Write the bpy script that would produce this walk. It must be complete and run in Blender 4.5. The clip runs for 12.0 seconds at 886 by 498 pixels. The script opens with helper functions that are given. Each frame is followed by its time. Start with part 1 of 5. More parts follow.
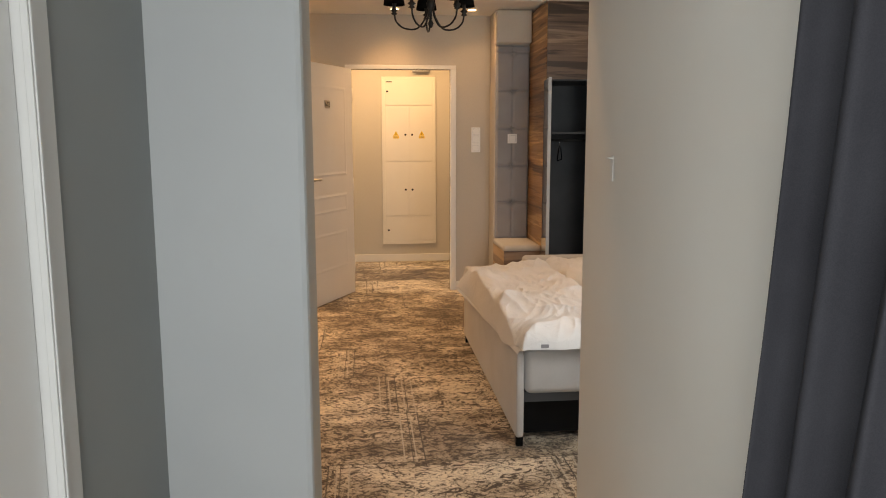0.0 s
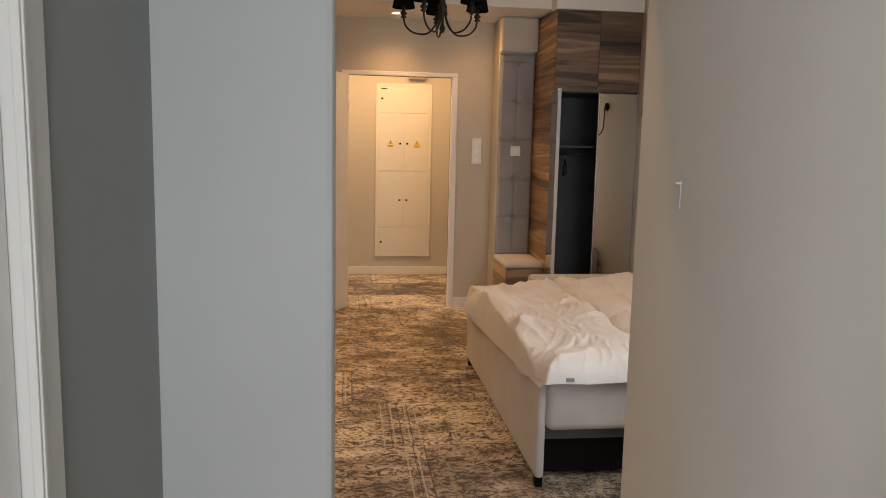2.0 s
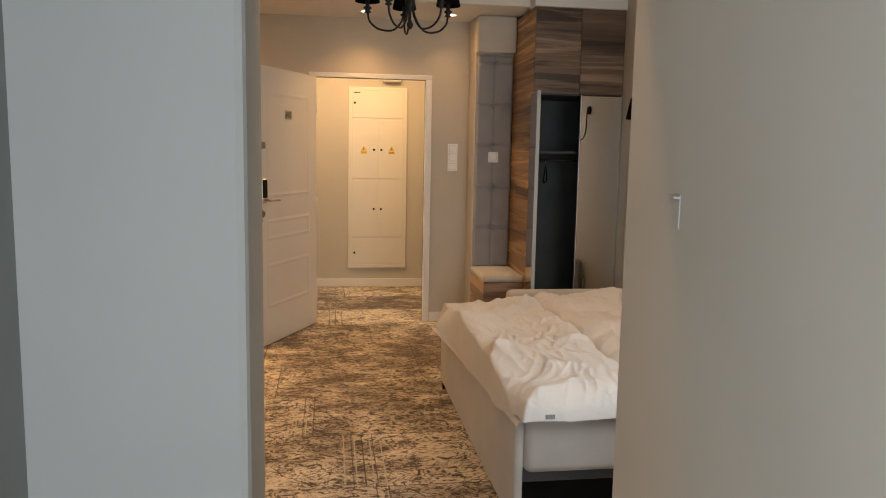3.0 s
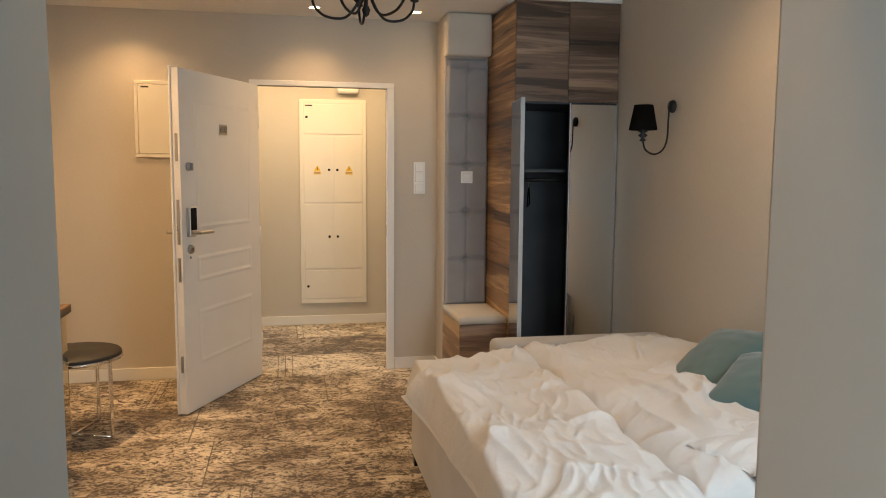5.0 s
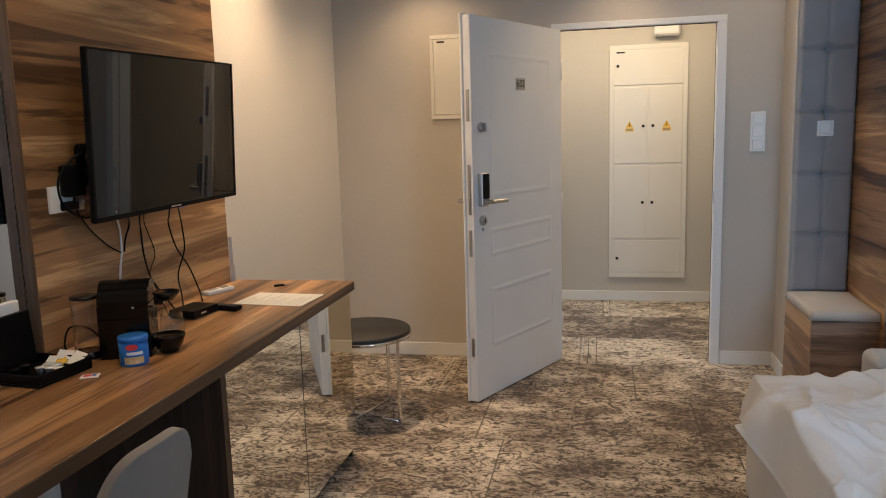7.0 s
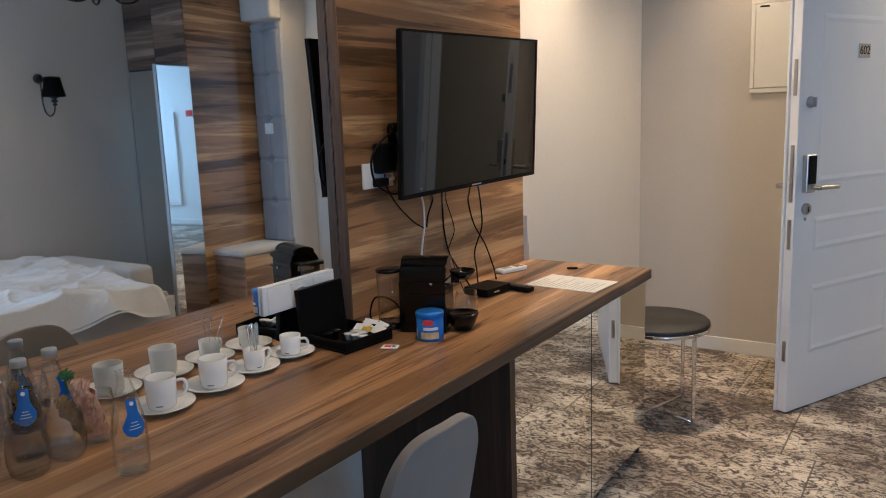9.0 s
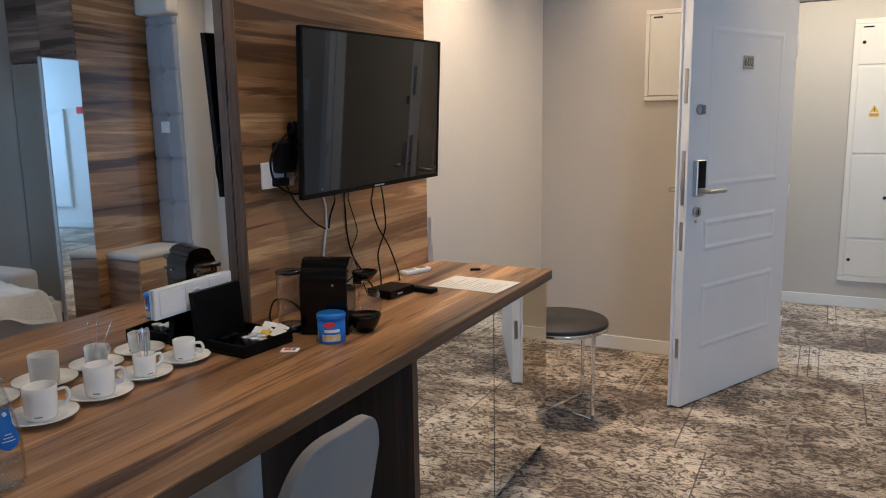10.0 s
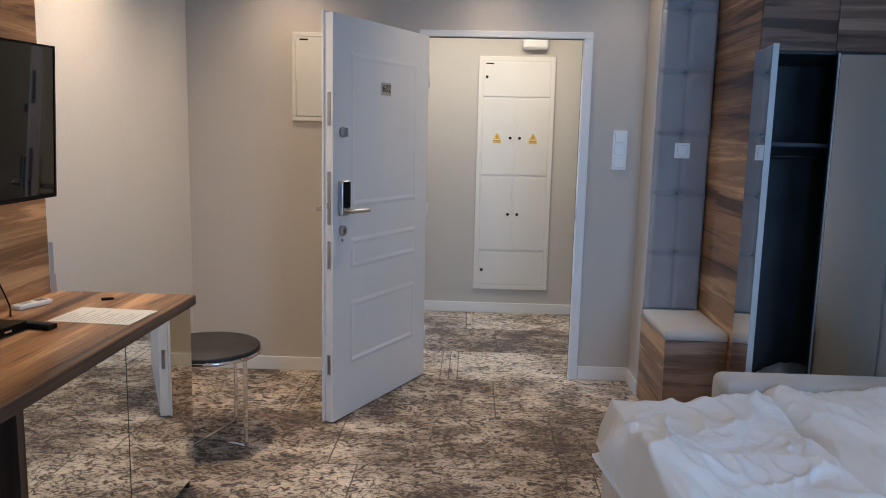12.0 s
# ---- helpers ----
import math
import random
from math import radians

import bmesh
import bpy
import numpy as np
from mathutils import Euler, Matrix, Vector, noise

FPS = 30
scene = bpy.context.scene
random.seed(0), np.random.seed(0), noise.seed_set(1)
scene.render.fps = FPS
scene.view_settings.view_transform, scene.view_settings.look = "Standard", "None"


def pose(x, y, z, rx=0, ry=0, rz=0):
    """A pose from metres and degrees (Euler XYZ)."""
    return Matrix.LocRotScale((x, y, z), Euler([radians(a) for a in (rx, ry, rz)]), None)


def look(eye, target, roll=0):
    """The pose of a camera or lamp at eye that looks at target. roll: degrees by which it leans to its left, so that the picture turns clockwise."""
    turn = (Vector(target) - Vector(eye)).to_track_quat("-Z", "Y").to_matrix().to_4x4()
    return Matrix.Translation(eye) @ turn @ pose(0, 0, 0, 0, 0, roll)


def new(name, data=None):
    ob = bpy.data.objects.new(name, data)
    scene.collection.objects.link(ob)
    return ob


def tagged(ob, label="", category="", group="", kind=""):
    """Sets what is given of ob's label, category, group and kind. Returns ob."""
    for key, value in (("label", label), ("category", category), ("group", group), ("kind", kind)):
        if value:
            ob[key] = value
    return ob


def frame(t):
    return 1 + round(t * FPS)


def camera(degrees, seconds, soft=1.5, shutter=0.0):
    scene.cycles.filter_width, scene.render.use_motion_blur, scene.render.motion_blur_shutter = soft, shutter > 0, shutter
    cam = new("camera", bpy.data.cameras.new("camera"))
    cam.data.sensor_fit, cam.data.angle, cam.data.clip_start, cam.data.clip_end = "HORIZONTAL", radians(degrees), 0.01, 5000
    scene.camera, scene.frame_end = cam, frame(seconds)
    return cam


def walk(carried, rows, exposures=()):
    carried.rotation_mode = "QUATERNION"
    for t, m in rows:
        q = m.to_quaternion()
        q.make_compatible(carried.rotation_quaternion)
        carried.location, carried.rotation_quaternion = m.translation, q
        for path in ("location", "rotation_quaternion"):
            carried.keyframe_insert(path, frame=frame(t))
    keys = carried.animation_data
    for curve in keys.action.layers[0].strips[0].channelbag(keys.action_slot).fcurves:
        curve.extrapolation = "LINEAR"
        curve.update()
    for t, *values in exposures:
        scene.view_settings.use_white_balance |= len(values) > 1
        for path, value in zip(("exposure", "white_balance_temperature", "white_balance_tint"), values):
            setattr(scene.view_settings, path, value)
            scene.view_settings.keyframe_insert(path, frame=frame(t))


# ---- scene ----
cam = camera(60.2, 12.0, 1.0)
PATH = [
    (0, (-0.829, -7.039, 1.437), (-0.631, -5.07, 1.144), -0.1),
    (0.5, (-0.822, -7.055, 1.446), (-0.663, -5.083, 1.153), 0.3),
    (1, (-0.836, -6.983, 1.437), (-0.691, -5.009, 1.146), 1.1),
    (1.5, (-0.908, -6.855, 1.456), (-0.756, -4.882, 1.169), 0.9),
    (2, (-0.967, -6.737, 1.459), (-0.713, -4.772, 1.186), 1.3),
    (2.5, (-0.93, -6.591, 1.449), (-0.645, -4.63, 1.184), 1.1),
    (3, (-0.841, -6.375, 1.462), (-0.546, -4.414, 1.205), 1.1),
    (5, (-0.741, -5.479, 1.468), (-0.348, -3.529, 1.259), 0.4),
    (5.5, (-0.691, -5.312, 1.452), (-0.35, -3.352, 1.251), 0.5),
    (6, (-0.681, -5.096, 1.461), (-0.402, -3.128, 1.24), 0.4),
    (6.5, (-0.712, -4.929, 1.457), (-0.687, -2.949, 1.174), -0.7),
    (7, (-0.699, -4.759, 1.454), (-1.106, -2.825, 1.15), -1.7),
    (7.5, (-0.67, -4.663, 1.461), (-1.434, -2.843, 1.14), -2.6),
    (9.3, (-0.775, -4.643, 1.468), (-1.873, -3.007, 1.125), -1.9),
    (9.5, (-0.772, -4.64, 1.452), (-1.853, -2.99, 1.12), -1.9),
    (10, (-0.761, -4.627, 1.456), (-1.646, -2.866, 1.115), -0.9),
    (10.5, (-0.749, -4.612, 1.462), (-1.424, -2.761, 1.12), -0.1),
    (11, (-0.728, -4.598, 1.475), (-1.19, -2.679, 1.155), 0.8),
    (11.5, (-0.702, -4.579, 1.473), (-0.957, -2.619, 1.169), 1.2),
    (12, (-0.679, -4.558, 1.475), (-0.748, -2.582, 1.176), 1.3),
]
walk(cam, [(t, look(eye, target, roll)) for t, eye, target, roll in PATH],
     [(0, 0.12, 9200, 22), (1, 0.12, 9200, 22), (2, -0.06, 9300, 25), (2.5, -0.06, 9300, 23), (3.2, -0.04, 8900, 20), (5, 0.2, 7450, 13), (5.5, 0.16, 6600, 11), (6, -0.04, 6250, 11), (6.5, -0.04, 5880, 10), (7, -0.08, 5520, 9.5), (7.5, -0.03, 5180, 9), (9.5, 0.17, 4820, 8), (10.5, 0.04, 4750, 8.5), (11.5, -0.08, 4700, 9.5), (12, -0.08, 4700, 10)])

# ---- light ----
world = bpy.data.worlds.new("sky")
scene.world = world
world.use_nodes = True
wn = world.node_tree
sky = wn.nodes.new("ShaderNodeTexSky")
sky.sky_type, sky.sun_disc = "NISHITA", False
sky.sun_elevation, sky.sun_rotation = radians(38), radians(60)
wn.nodes["Background"].inputs["Strength"].default_value = 0.10
wn.links.new(sky.outputs[0], wn.nodes["Background"].inputs["Color"])
sun_data = bpy.data.lights.new("sun", "SUN")
sun_data.energy, sun_data.angle, sun_data.color = 1.0, radians(12), (1.0, 0.96, 0.9)
sun_lamp = new("sun", sun_data)
sun_lamp.matrix_world = look((-6, 6, 8), (0, 0, 0))


def area_lamp(name, eye, target, sx, sy, power, colour):
    data = bpy.data.lights.new(name, "AREA")
    data.shape, data.size, data.size_y, data.energy, data.color = "RECTANGLE", sx, sy, power, colour
    ob = new(name, data)
    ob.matrix_world = look(eye, target)
    return ob


def spot_lamp(name, eye, target, power, colour, angle=100, blend=0.8, radius=0.03):
    data = bpy.data.lights.new(name, "SPOT")
    data.energy, data.color, data.spot_size, data.spot_blend, data.shadow_soft_size = power, colour, radians(angle), blend, radius
    ob = new(name, data)
    ob.matrix_world = look(eye, target)
    return ob


ZT_LAMP = 2.495
WARM = (1.0, 0.645, 0.325)
DAY = (0.59, 0.80, 1.0)
area_lamp("balcony_daylight", (-0.98, -7.40, 1.25), (-0.12, -6.1, 1.15), 0.75, 2.1, 44, DAY)
area_lamp("room_window_daylight", (0.69, -4.66, 1.57), (0.4, -2, 0.9), 0.8, 1.1, 24, DAY)
# Spots at x 0.10 and 0.75 are unseen, added to brighten that side.
SPOTS = ((-1.75, -0.33, ZT_LAMP), (-0.563, -0.33, ZT_LAMP), (0.10, -0.33, ZT_LAMP), (-1.92, -1.35, 2.61), (-1.72, -3.05, 2.61), (0.75, -2.6, 2.61), (-0.72, -4.36, 2.61))
for spot_place, power in zip(SPOTS, (34, 27, 10, 122, 66, 38, 14)):
    spot_lamp("ceiling_spot_light", spot_place, (spot_place[0], spot_place[1], 0), power, WARM, 130, 1.0, 0.05)
area_lamp("hall_light", (-0.6, 0.95, 2.58), (-0.6, 0.95, 0), 1.6, 0.3, 30, (1.0, 0.70, 0.375))

area_lamp("corridor_daylight", (-5.0, 2.7, 1.45), (-3.2, 3.4, 1.1), 1.5, 1.6, 60, DAY)

# ---- materials ----


def material(name, base=(0.5, 0.5, 0.5), rough=0.5, metal=0.0):
    m = bpy.data.materials.new(name)
    m.use_nodes = True
    b = m.node_tree.nodes["Principled BSDF"]
    b.inputs["Base Color"].default_value = (*base, 1)
    b.inputs["Roughness"].default_value = rough
    b.inputs["Metallic"].default_value = metal
    return m, m.node_tree, b


def node(t, kind, **values):
    n = t.nodes.new(kind)
    for key, value in values.items():
        n.inputs[key.replace("_", " ")].default_value = value
    return n


def coords(t, scale=(1, 1, 1), rot=(0, 0, 0), shift=None):
    c = t.nodes.new("ShaderNodeTexCoord")
    m = t.nodes.new("ShaderNodeMapping")
    m.inputs["Scale"].default_value = scale
    m.inputs["Rotation"].default_value = rot
    t.links.new(c.outputs["Object"], m.inputs["Vector"])
    if shift is not None:
        t.links.new(shift, m.inputs["Location"])
    return m.outputs["Vector"]


def ramp(t, fac, stops):
    r = t.nodes.new("ShaderNodeValToRGB")
    e = r.color_ramp.elements
    while len(e) < len(stops):
        e.new(0.5)
    for el, (p, c) in zip(e, stops):
        el.position = p
        el.color = (*c, 1) if len(c) == 3 else c
    t.links.new(fac, r.inputs["Fac"])
    return r.outputs["Color"]


def mix(t, fac, a, b, mode="MIX"):
    n = t.nodes.new("ShaderNodeMix")
    n.data_type, n.blend_type = "RGBA", mode
    for sock, v in ((n.inputs["Factor"], fac), (n.inputs["A"], a), (n.inputs["B"], b)):
        if hasattr(v, "is_linked"):
            t.links.new(v, sock)
        elif isinstance(v, tuple):
            sock.default_value = (*v, 1)
        else:
            sock.default_value = v
    return n.outputs["Result"]


def bump(t, b, height, strength=0.2, distance=0.002):
    n = t.nodes.new("ShaderNodeBump")
    n.inputs["Strength"].default_value, n.inputs["Distance"].default_value = strength, distance
    t.links.new(height, n.inputs["Height"])
    t.links.new(n.outputs["Normal"], b.inputs["Normal"])


def noisy(name, a, b_col, rough, scale=6.0, fine=250.0, bump_strength=0.1, metal=0.0, detail=4.0, distance=0.001):
    """Two shades mixed by a broad noise, with a fine relief."""
    m, t, b = material(name, a, rough, metal)
    v = coords(t)
    n1 = node(t, "ShaderNodeTexNoise", Scale=scale, Detail=detail)
    n2 = node(t, "ShaderNodeTexNoise", Scale=fine, Detail=2.0)
    t.links.new(v, n1.inputs["Vector"])
    t.links.new(v, n2.inputs["Vector"])
    c = ramp(t, n1.outputs["Fac"], [(0.3, a), (0.7, b_col)])
    t.links.new(c, b.inputs["Base Color"])
    r = ramp(t, n1.outputs["Fac"], [(0.3, (rough * 0.9,) * 3), (0.7, (min(1, rough * 1.1),) * 3)])
    t.links.new(r, b.inputs["Roughness"])
    bump(t, b, n2.outputs["Fac"], bump_strength, distance)
    return m


def wood(name, dark, mid, light, along="y", rough=0.38, density=1.0):
    """Laminate with long streaks along an axis; pieces differ by Object Info's Random."""
    m, t, b = material(name, mid, rough)
    s = {"x": (0.42, 8, 8), "y": (8, 0.42, 8), "z": (8, 8, 0.42)}[along]
    info = t.nodes.new("ShaderNodeObjectInfo")
    mul = t.nodes.new("ShaderNodeMath")
    mul.operation = "MULTIPLY"
    mul.inputs[1].default_value = 9.0
    t.links.new(info.outputs["Random"], mul.inputs[0])
    v = coords(t, tuple(q * density for q in s), shift=mul.outputs[0])
    warp = node(t, "ShaderNodeTexNoise", Scale=0.5, Detail=3.0, Distortion=0.3)
    t.links.new(v, warp.inputs["Vector"])
    streak = node(t, "ShaderNodeTexNoise", Scale=1.5, Detail=7.0, Roughness=0.64, Distortion=0.45)
    t.links.new(v, streak.inputs["Vector"])
    s2 = tuple(q * 9 if q > 1 else q * 2.2 for q in s)
    v2 = coords(t, s2, shift=mul.outputs[0])
    fine = node(t, "ShaderNodeTexNoise", Scale=1.8, Detail=4.0, Roughness=0.7)
    t.links.new(v2, fine.inputs["Vector"])
    c1 = ramp(t, streak.outputs["Fac"], [(0.395, dark), (0.46, mid), (0.53, mid), (0.605, light)])
    c2 = ramp(t, warp.outputs["Fac"], [(0.36, (0.5, 0.47, 0.45)), (0.5, (1, 1, 1)), (0.64, (1.25, 1.2, 1.15))])
    c3 = ramp(t, fine.outputs["Fac"], [(0.32, (0.82, 0.80, 0.78)), (0.6, (1.05, 1.05, 1.05))])
    c = mix(t, 1.0, mix(t, 1.0, c1, c2, "MULTIPLY"), c3, "MULTIPLY")
    t.links.new(c, b.inputs["Base Color"])
    t.links.new(ramp(t, fine.outputs["Fac"], [(0.3, (rough + 0.12,) * 3), (0.7, (rough - 0.06,) * 3)]), b.inputs["Roughness"])
    bump(t, b, fine.outputs["Fac"], 0.12, 0.0006)
    return m


def fabric(name, a, b_col, weave=700.0, rough=0.9, sheen=0.3, crease=0.0):
    m, t, b = material(name, a, rough)
    v = coords(t)
    n1 = node(t, "ShaderNodeTexNoise", Scale=5.0, Detail=5.0)
    n2 = node(t, "ShaderNodeTexNoise", Scale=weave, Detail=2.0)
    t.links.new(v, n1.inputs["Vector"])
    t.links.new(v, n2.inputs["Vector"])
    c = mix(t, 0.25, ramp(t, n1.outputs["Fac"], [(0.3, a), (0.7, b_col)]), ramp(t, n2.outputs["Fac"], [(0.35, tuple(q * 0.7 for q in a)), (0.65, b_col)]))
    t.links.new(c, b.inputs["Base Color"])
    b.inputs["Sheen Weight"].default_value = sheen
    if crease:
        n3 = node(t, "ShaderNodeTexNoise", Scale=9.0, Detail=5.0, Roughness=0.6, Distortion=2.4)
        t.links.new(v, n3.inputs["Vector"])
        add = t.nodes.new("ShaderNodeMath")
        add.operation = "MULTIPLY_ADD"
        add.inputs[1].default_value = 0.08
        t.links.new(n2.outputs["Fac"], add.inputs[0])
        t.links.new(n3.outputs["Fac"], add.inputs[2])
        bump(t, b, add.outputs[0], crease, 0.02)
    else:
        bump(t, b, n2.outputs["Fac"], 0.25, 0.001)
    return m


def wallpaper(name, a, b_col, rough=0.75):
    """Fabric-textured wallpaper with a faint upright grain."""
    m, t, b = material(name, a, rough)
    v = coords(t, (150, 150, 45))
    n1 = node(t, "ShaderNodeTexNoise", Scale=1.0, Detail=3.0)
    t.links.new(v, n1.inputs["Vector"])
    n2 = node(t, "ShaderNodeTexNoise", Scale=1.3, Detail=4.0)
    t.links.new(coords(t), n2.inputs["Vector"])
    c = mix(t, 0.5, ramp(t, n1.outputs["Fac"], [(0.3, a), (0.7, b_col)]), ramp(t, n2.outputs["Fac"], [(0.3, a), (0.7, b_col)]))
    t.links.new(c, b.inputs["Base Color"])
    bump(t, b, n1.outputs["Fac"], 0.14, 0.001)
    return m


def calc(t, op, a, b=None, c=None):
    """A maths node; inputs are sockets or numbers."""
    n = t.nodes.new("ShaderNodeMath")
    n.operation = op
    for sock, v in zip(n.inputs, (a, b, c)):
        if hasattr(v, "is_linked"):
            t.links.new(v, sock)
        elif v is not None:
            sock.default_value = v
    return n.outputs[0]


def carpet_material(name):
    """Vintage patchwork carpet: staggered patches of worn cream and brown ground, broken dark floral print, some patches edged with border stripes."""
    m, t, b = material(name, (0.3, 0.25, 0.2), 0.95)
    base = coords(t)
    split = t.nodes.new("ShaderNodeSeparateXYZ")
    t.links.new(base, split.inputs[0])
    row_at = calc(t, "MULTIPLY", calc(t, "ADD", split.outputs["Y"], 0.095), 1 / 0.62)
    row = calc(t, "FLOOR", row_at)
    stagger = t.nodes.new("ShaderNodeTexWhiteNoise")
    stagger.noise_dimensions = "1D"
    t.links.new(row, stagger.inputs["W"])
    col_at = calc(t, "ADD", calc(t, "MULTIPLY", split.outputs["X"], 1 / 1.05), calc(t, "MULTIPLY", stagger.outputs["Value"], 3.0))
    col = calc(t, "FLOOR", col_at)
    cell = t.nodes.new("ShaderNodeCombineXYZ")
    t.links.new(col, cell.inputs[0])
    t.links.new(row, cell.inputs[1])
    pick = t.nodes.new("ShaderNodeTexWhiteNoise")
    pick.noise_dimensions = "2D"
    t.links.new(cell.outputs[0], pick.inputs["Vector"])
    chance = pick.outputs["Value"]
    ex = calc(t, "MULTIPLY", calc(t, "PINGPONG", col_at, 0.5), 1.05)
    ey = calc(t, "MULTIPLY", calc(t, "PINGPONG", row_at, 0.5), 0.62)
    near_edge = calc(t, "MINIMUM", ex, ey)
    # each patch takes its own part of the print
    shift = t.nodes.new("ShaderNodeVectorMath")
    shift.operation = "SCALE"
    shift.inputs["Scale"].default_value = 41.0
    t.links.new(pick.outputs["Color"], shift.inputs[0])
    add = t.nodes.new("ShaderNodeVectorMath")
    add.operation = "ADD"
    t.links.new(coords(t, (0.85, 1.15, 1)), add.inputs[0])
    t.links.new(shift.outputs[0], add.inputs[1])
    v = add.outputs[0]
    scroll = node(t, "ShaderNodeTexNoise", Scale=16.0, Detail=2.6, Roughness=0.5, Distortion=2.0)
    t.links.new(v, scroll.inputs["Vector"])
    small = node(t, "ShaderNodeTexNoise", Scale=38.0, Detail=2.0, Roughness=0.5, Distortion=1.2)
    t.links.new(v, small.inputs["Vector"])
    motif = node(t, "ShaderNodeTexVoronoi", Scale=8.5, Randomness=0.45)
    t.links.new(v, motif.inputs["Vector"])
    petals = calc(t, "SINE", calc(t, "ADD", calc(t, "MULTIPLY", motif.outputs["Distance"], 30.0), calc(t, "MULTIPLY", scroll.outputs["Fac"], 9.0)))
    worn = node(t, "ShaderNodeTexNoise", Scale=2.1, Detail=5.0, Roughness=0.6)
    t.links.new(base, worn.inputs["Vector"])
    rub = node(t, "ShaderNodeTexNoise", Scale=6.0, Detail=5.0, Roughness=0.62)
    t.links.new(coords(t, (0.7, 1.2, 1)), rub.inputs["Vector"])
    speck = node(t, "ShaderNodeTexNoise", Scale=75.0, Detail=3.0, Roughness=0.75)
    t.links.new(coords(t, (0.55, 1.3, 1)), speck.inputs["Vector"])
    pile = node(t, "ShaderNodeTexNoise", Scale=330.0, Detail=2.0)
    t.links.new(base, pile.inputs["Vector"])
    # ground
    level = calc(t, "ADD", calc(t, "MULTIPLY", worn.outputs["Fac"], 0.6), calc(t, "ADD", calc(t, "MULTIPLY", rub.outputs["Fac"], 0.46), calc(t, "MULTIPLY", chance, 0.15)))
    ground = ramp(t, level, [(0.46, (0.22, 0.166, 0.116)), (0.54, (0.34, 0.264, 0.19)), (0.62, (0.57, 0.472, 0.358)), (0.71, (0.82, 0.715, 0.57))])
    # print: denser where the ground is dark
    want = calc(t, "MULTIPLY_ADD", calc(t, "SUBTRACT", 0.58, level), 0.34, 0.465)
    gap = calc(t, "SUBTRACT", scroll.outputs["Fac"], want)
    flowers = ramp(t, calc(t, "SUBTRACT", 0.5, gap), [(0.528, (0, 0, 0)), (0.546, (1, 1, 1))])
    for middle, half, strength in ((-0.012, 0.014, 1.0), (0.075, 0.010, 0.8)):
        off = calc(t, "ABSOLUTE", calc(t, "SUBTRACT", gap, middle))
        outline = ramp(t, off, [(half * 0.6, (strength,) * 3), (half * 1.2, (0, 0, 0))])
        flowers = mix(t, 1.0, flowers, outline, "LIGHTEN")
    sprigs = ramp(t, calc(t, "ADD", calc(t, "SUBTRACT", want, small.outputs["Fac"]), 0.5), [(0.555, (0, 0, 0)), (0.575, (0.95, 0.95, 0.95))])
    rings = ramp(t, petals, [(0.72, (0, 0, 0)), (0.88, (0.9, 0.9, 0.9))])
    torn = ramp(t, speck.outputs["Fac"], [(0.36, (0.25, 0.25, 0.25)), (0.44, (1, 1, 1))])
    gone = ramp(t, rub.outputs["Fac"], [(0.46, (1, 1, 1)), (0.60, (0.12, 0.12, 0.12))])
    ink = mix(t, 1.0, mix(t, 1.0, flowers, sprigs, "LIGHTEN"), mix(t, 1.0, rings, gone, "MULTIPLY"), "LIGHTEN")
    ink = mix(t, 1.0, ink, torn, "MULTIPLY")
    c = mix(t, ink, ground, ramp(t, speck.outputs["Fac"], [(0.42, (0.042, 0.027, 0.017)), (0.62, (0.098, 0.067, 0.044))]))
    # pale flecks on dark patches
    fleck = ramp(t, speck.outputs["Fac"], [(0.62, (0, 0, 0)), (0.72, (0.4, 0.4, 0.4))])
    c = mix(t, fleck, c, (0.52, 0.46, 0.38))
    # border stripes on some patches
    framed = calc(t, "GREATER_THAN", chance, 0.62)
    for d0, d1, colour in ((0.035, 0.042, (0.56, 0.50, 0.41)), (0.050, 0.056, (0.06, 0.045, 0.034)), (0.088, 0.095, (0.56, 0.50, 0.41))):
        line = calc(t, "MULTIPLY", calc(t, "GREATER_THAN", ex, d0), calc(t, "LESS_THAN", ex, d1))
        line = calc(t, "MULTIPLY", calc(t, "MULTIPLY", line, framed), 0.75)
        c = mix(t, mix(t, 1.0, torn, line, "MULTIPLY"), c, colour)
    seam = calc(t, "MULTIPLY", calc(t, "LESS_THAN", near_edge, 0.0035), 0.75)
    c = mix(t, seam, c, (0.05, 0.038, 0.03))
    tuft = ramp(t, pile.outputs["Fac"], [(0.3, (0.72, 0.72, 0.72)), (0.7, (1.15, 1.15, 1.15))])
    t.links.new(mix(t, 1.0, c, tuft, "MULTIPLY"), b.inputs["Base Color"])
    b.inputs["Sheen Weight"].default_value = 0.12
    bump(t, b, pile.outputs["Fac"], 0.5, 0.004)
    return m


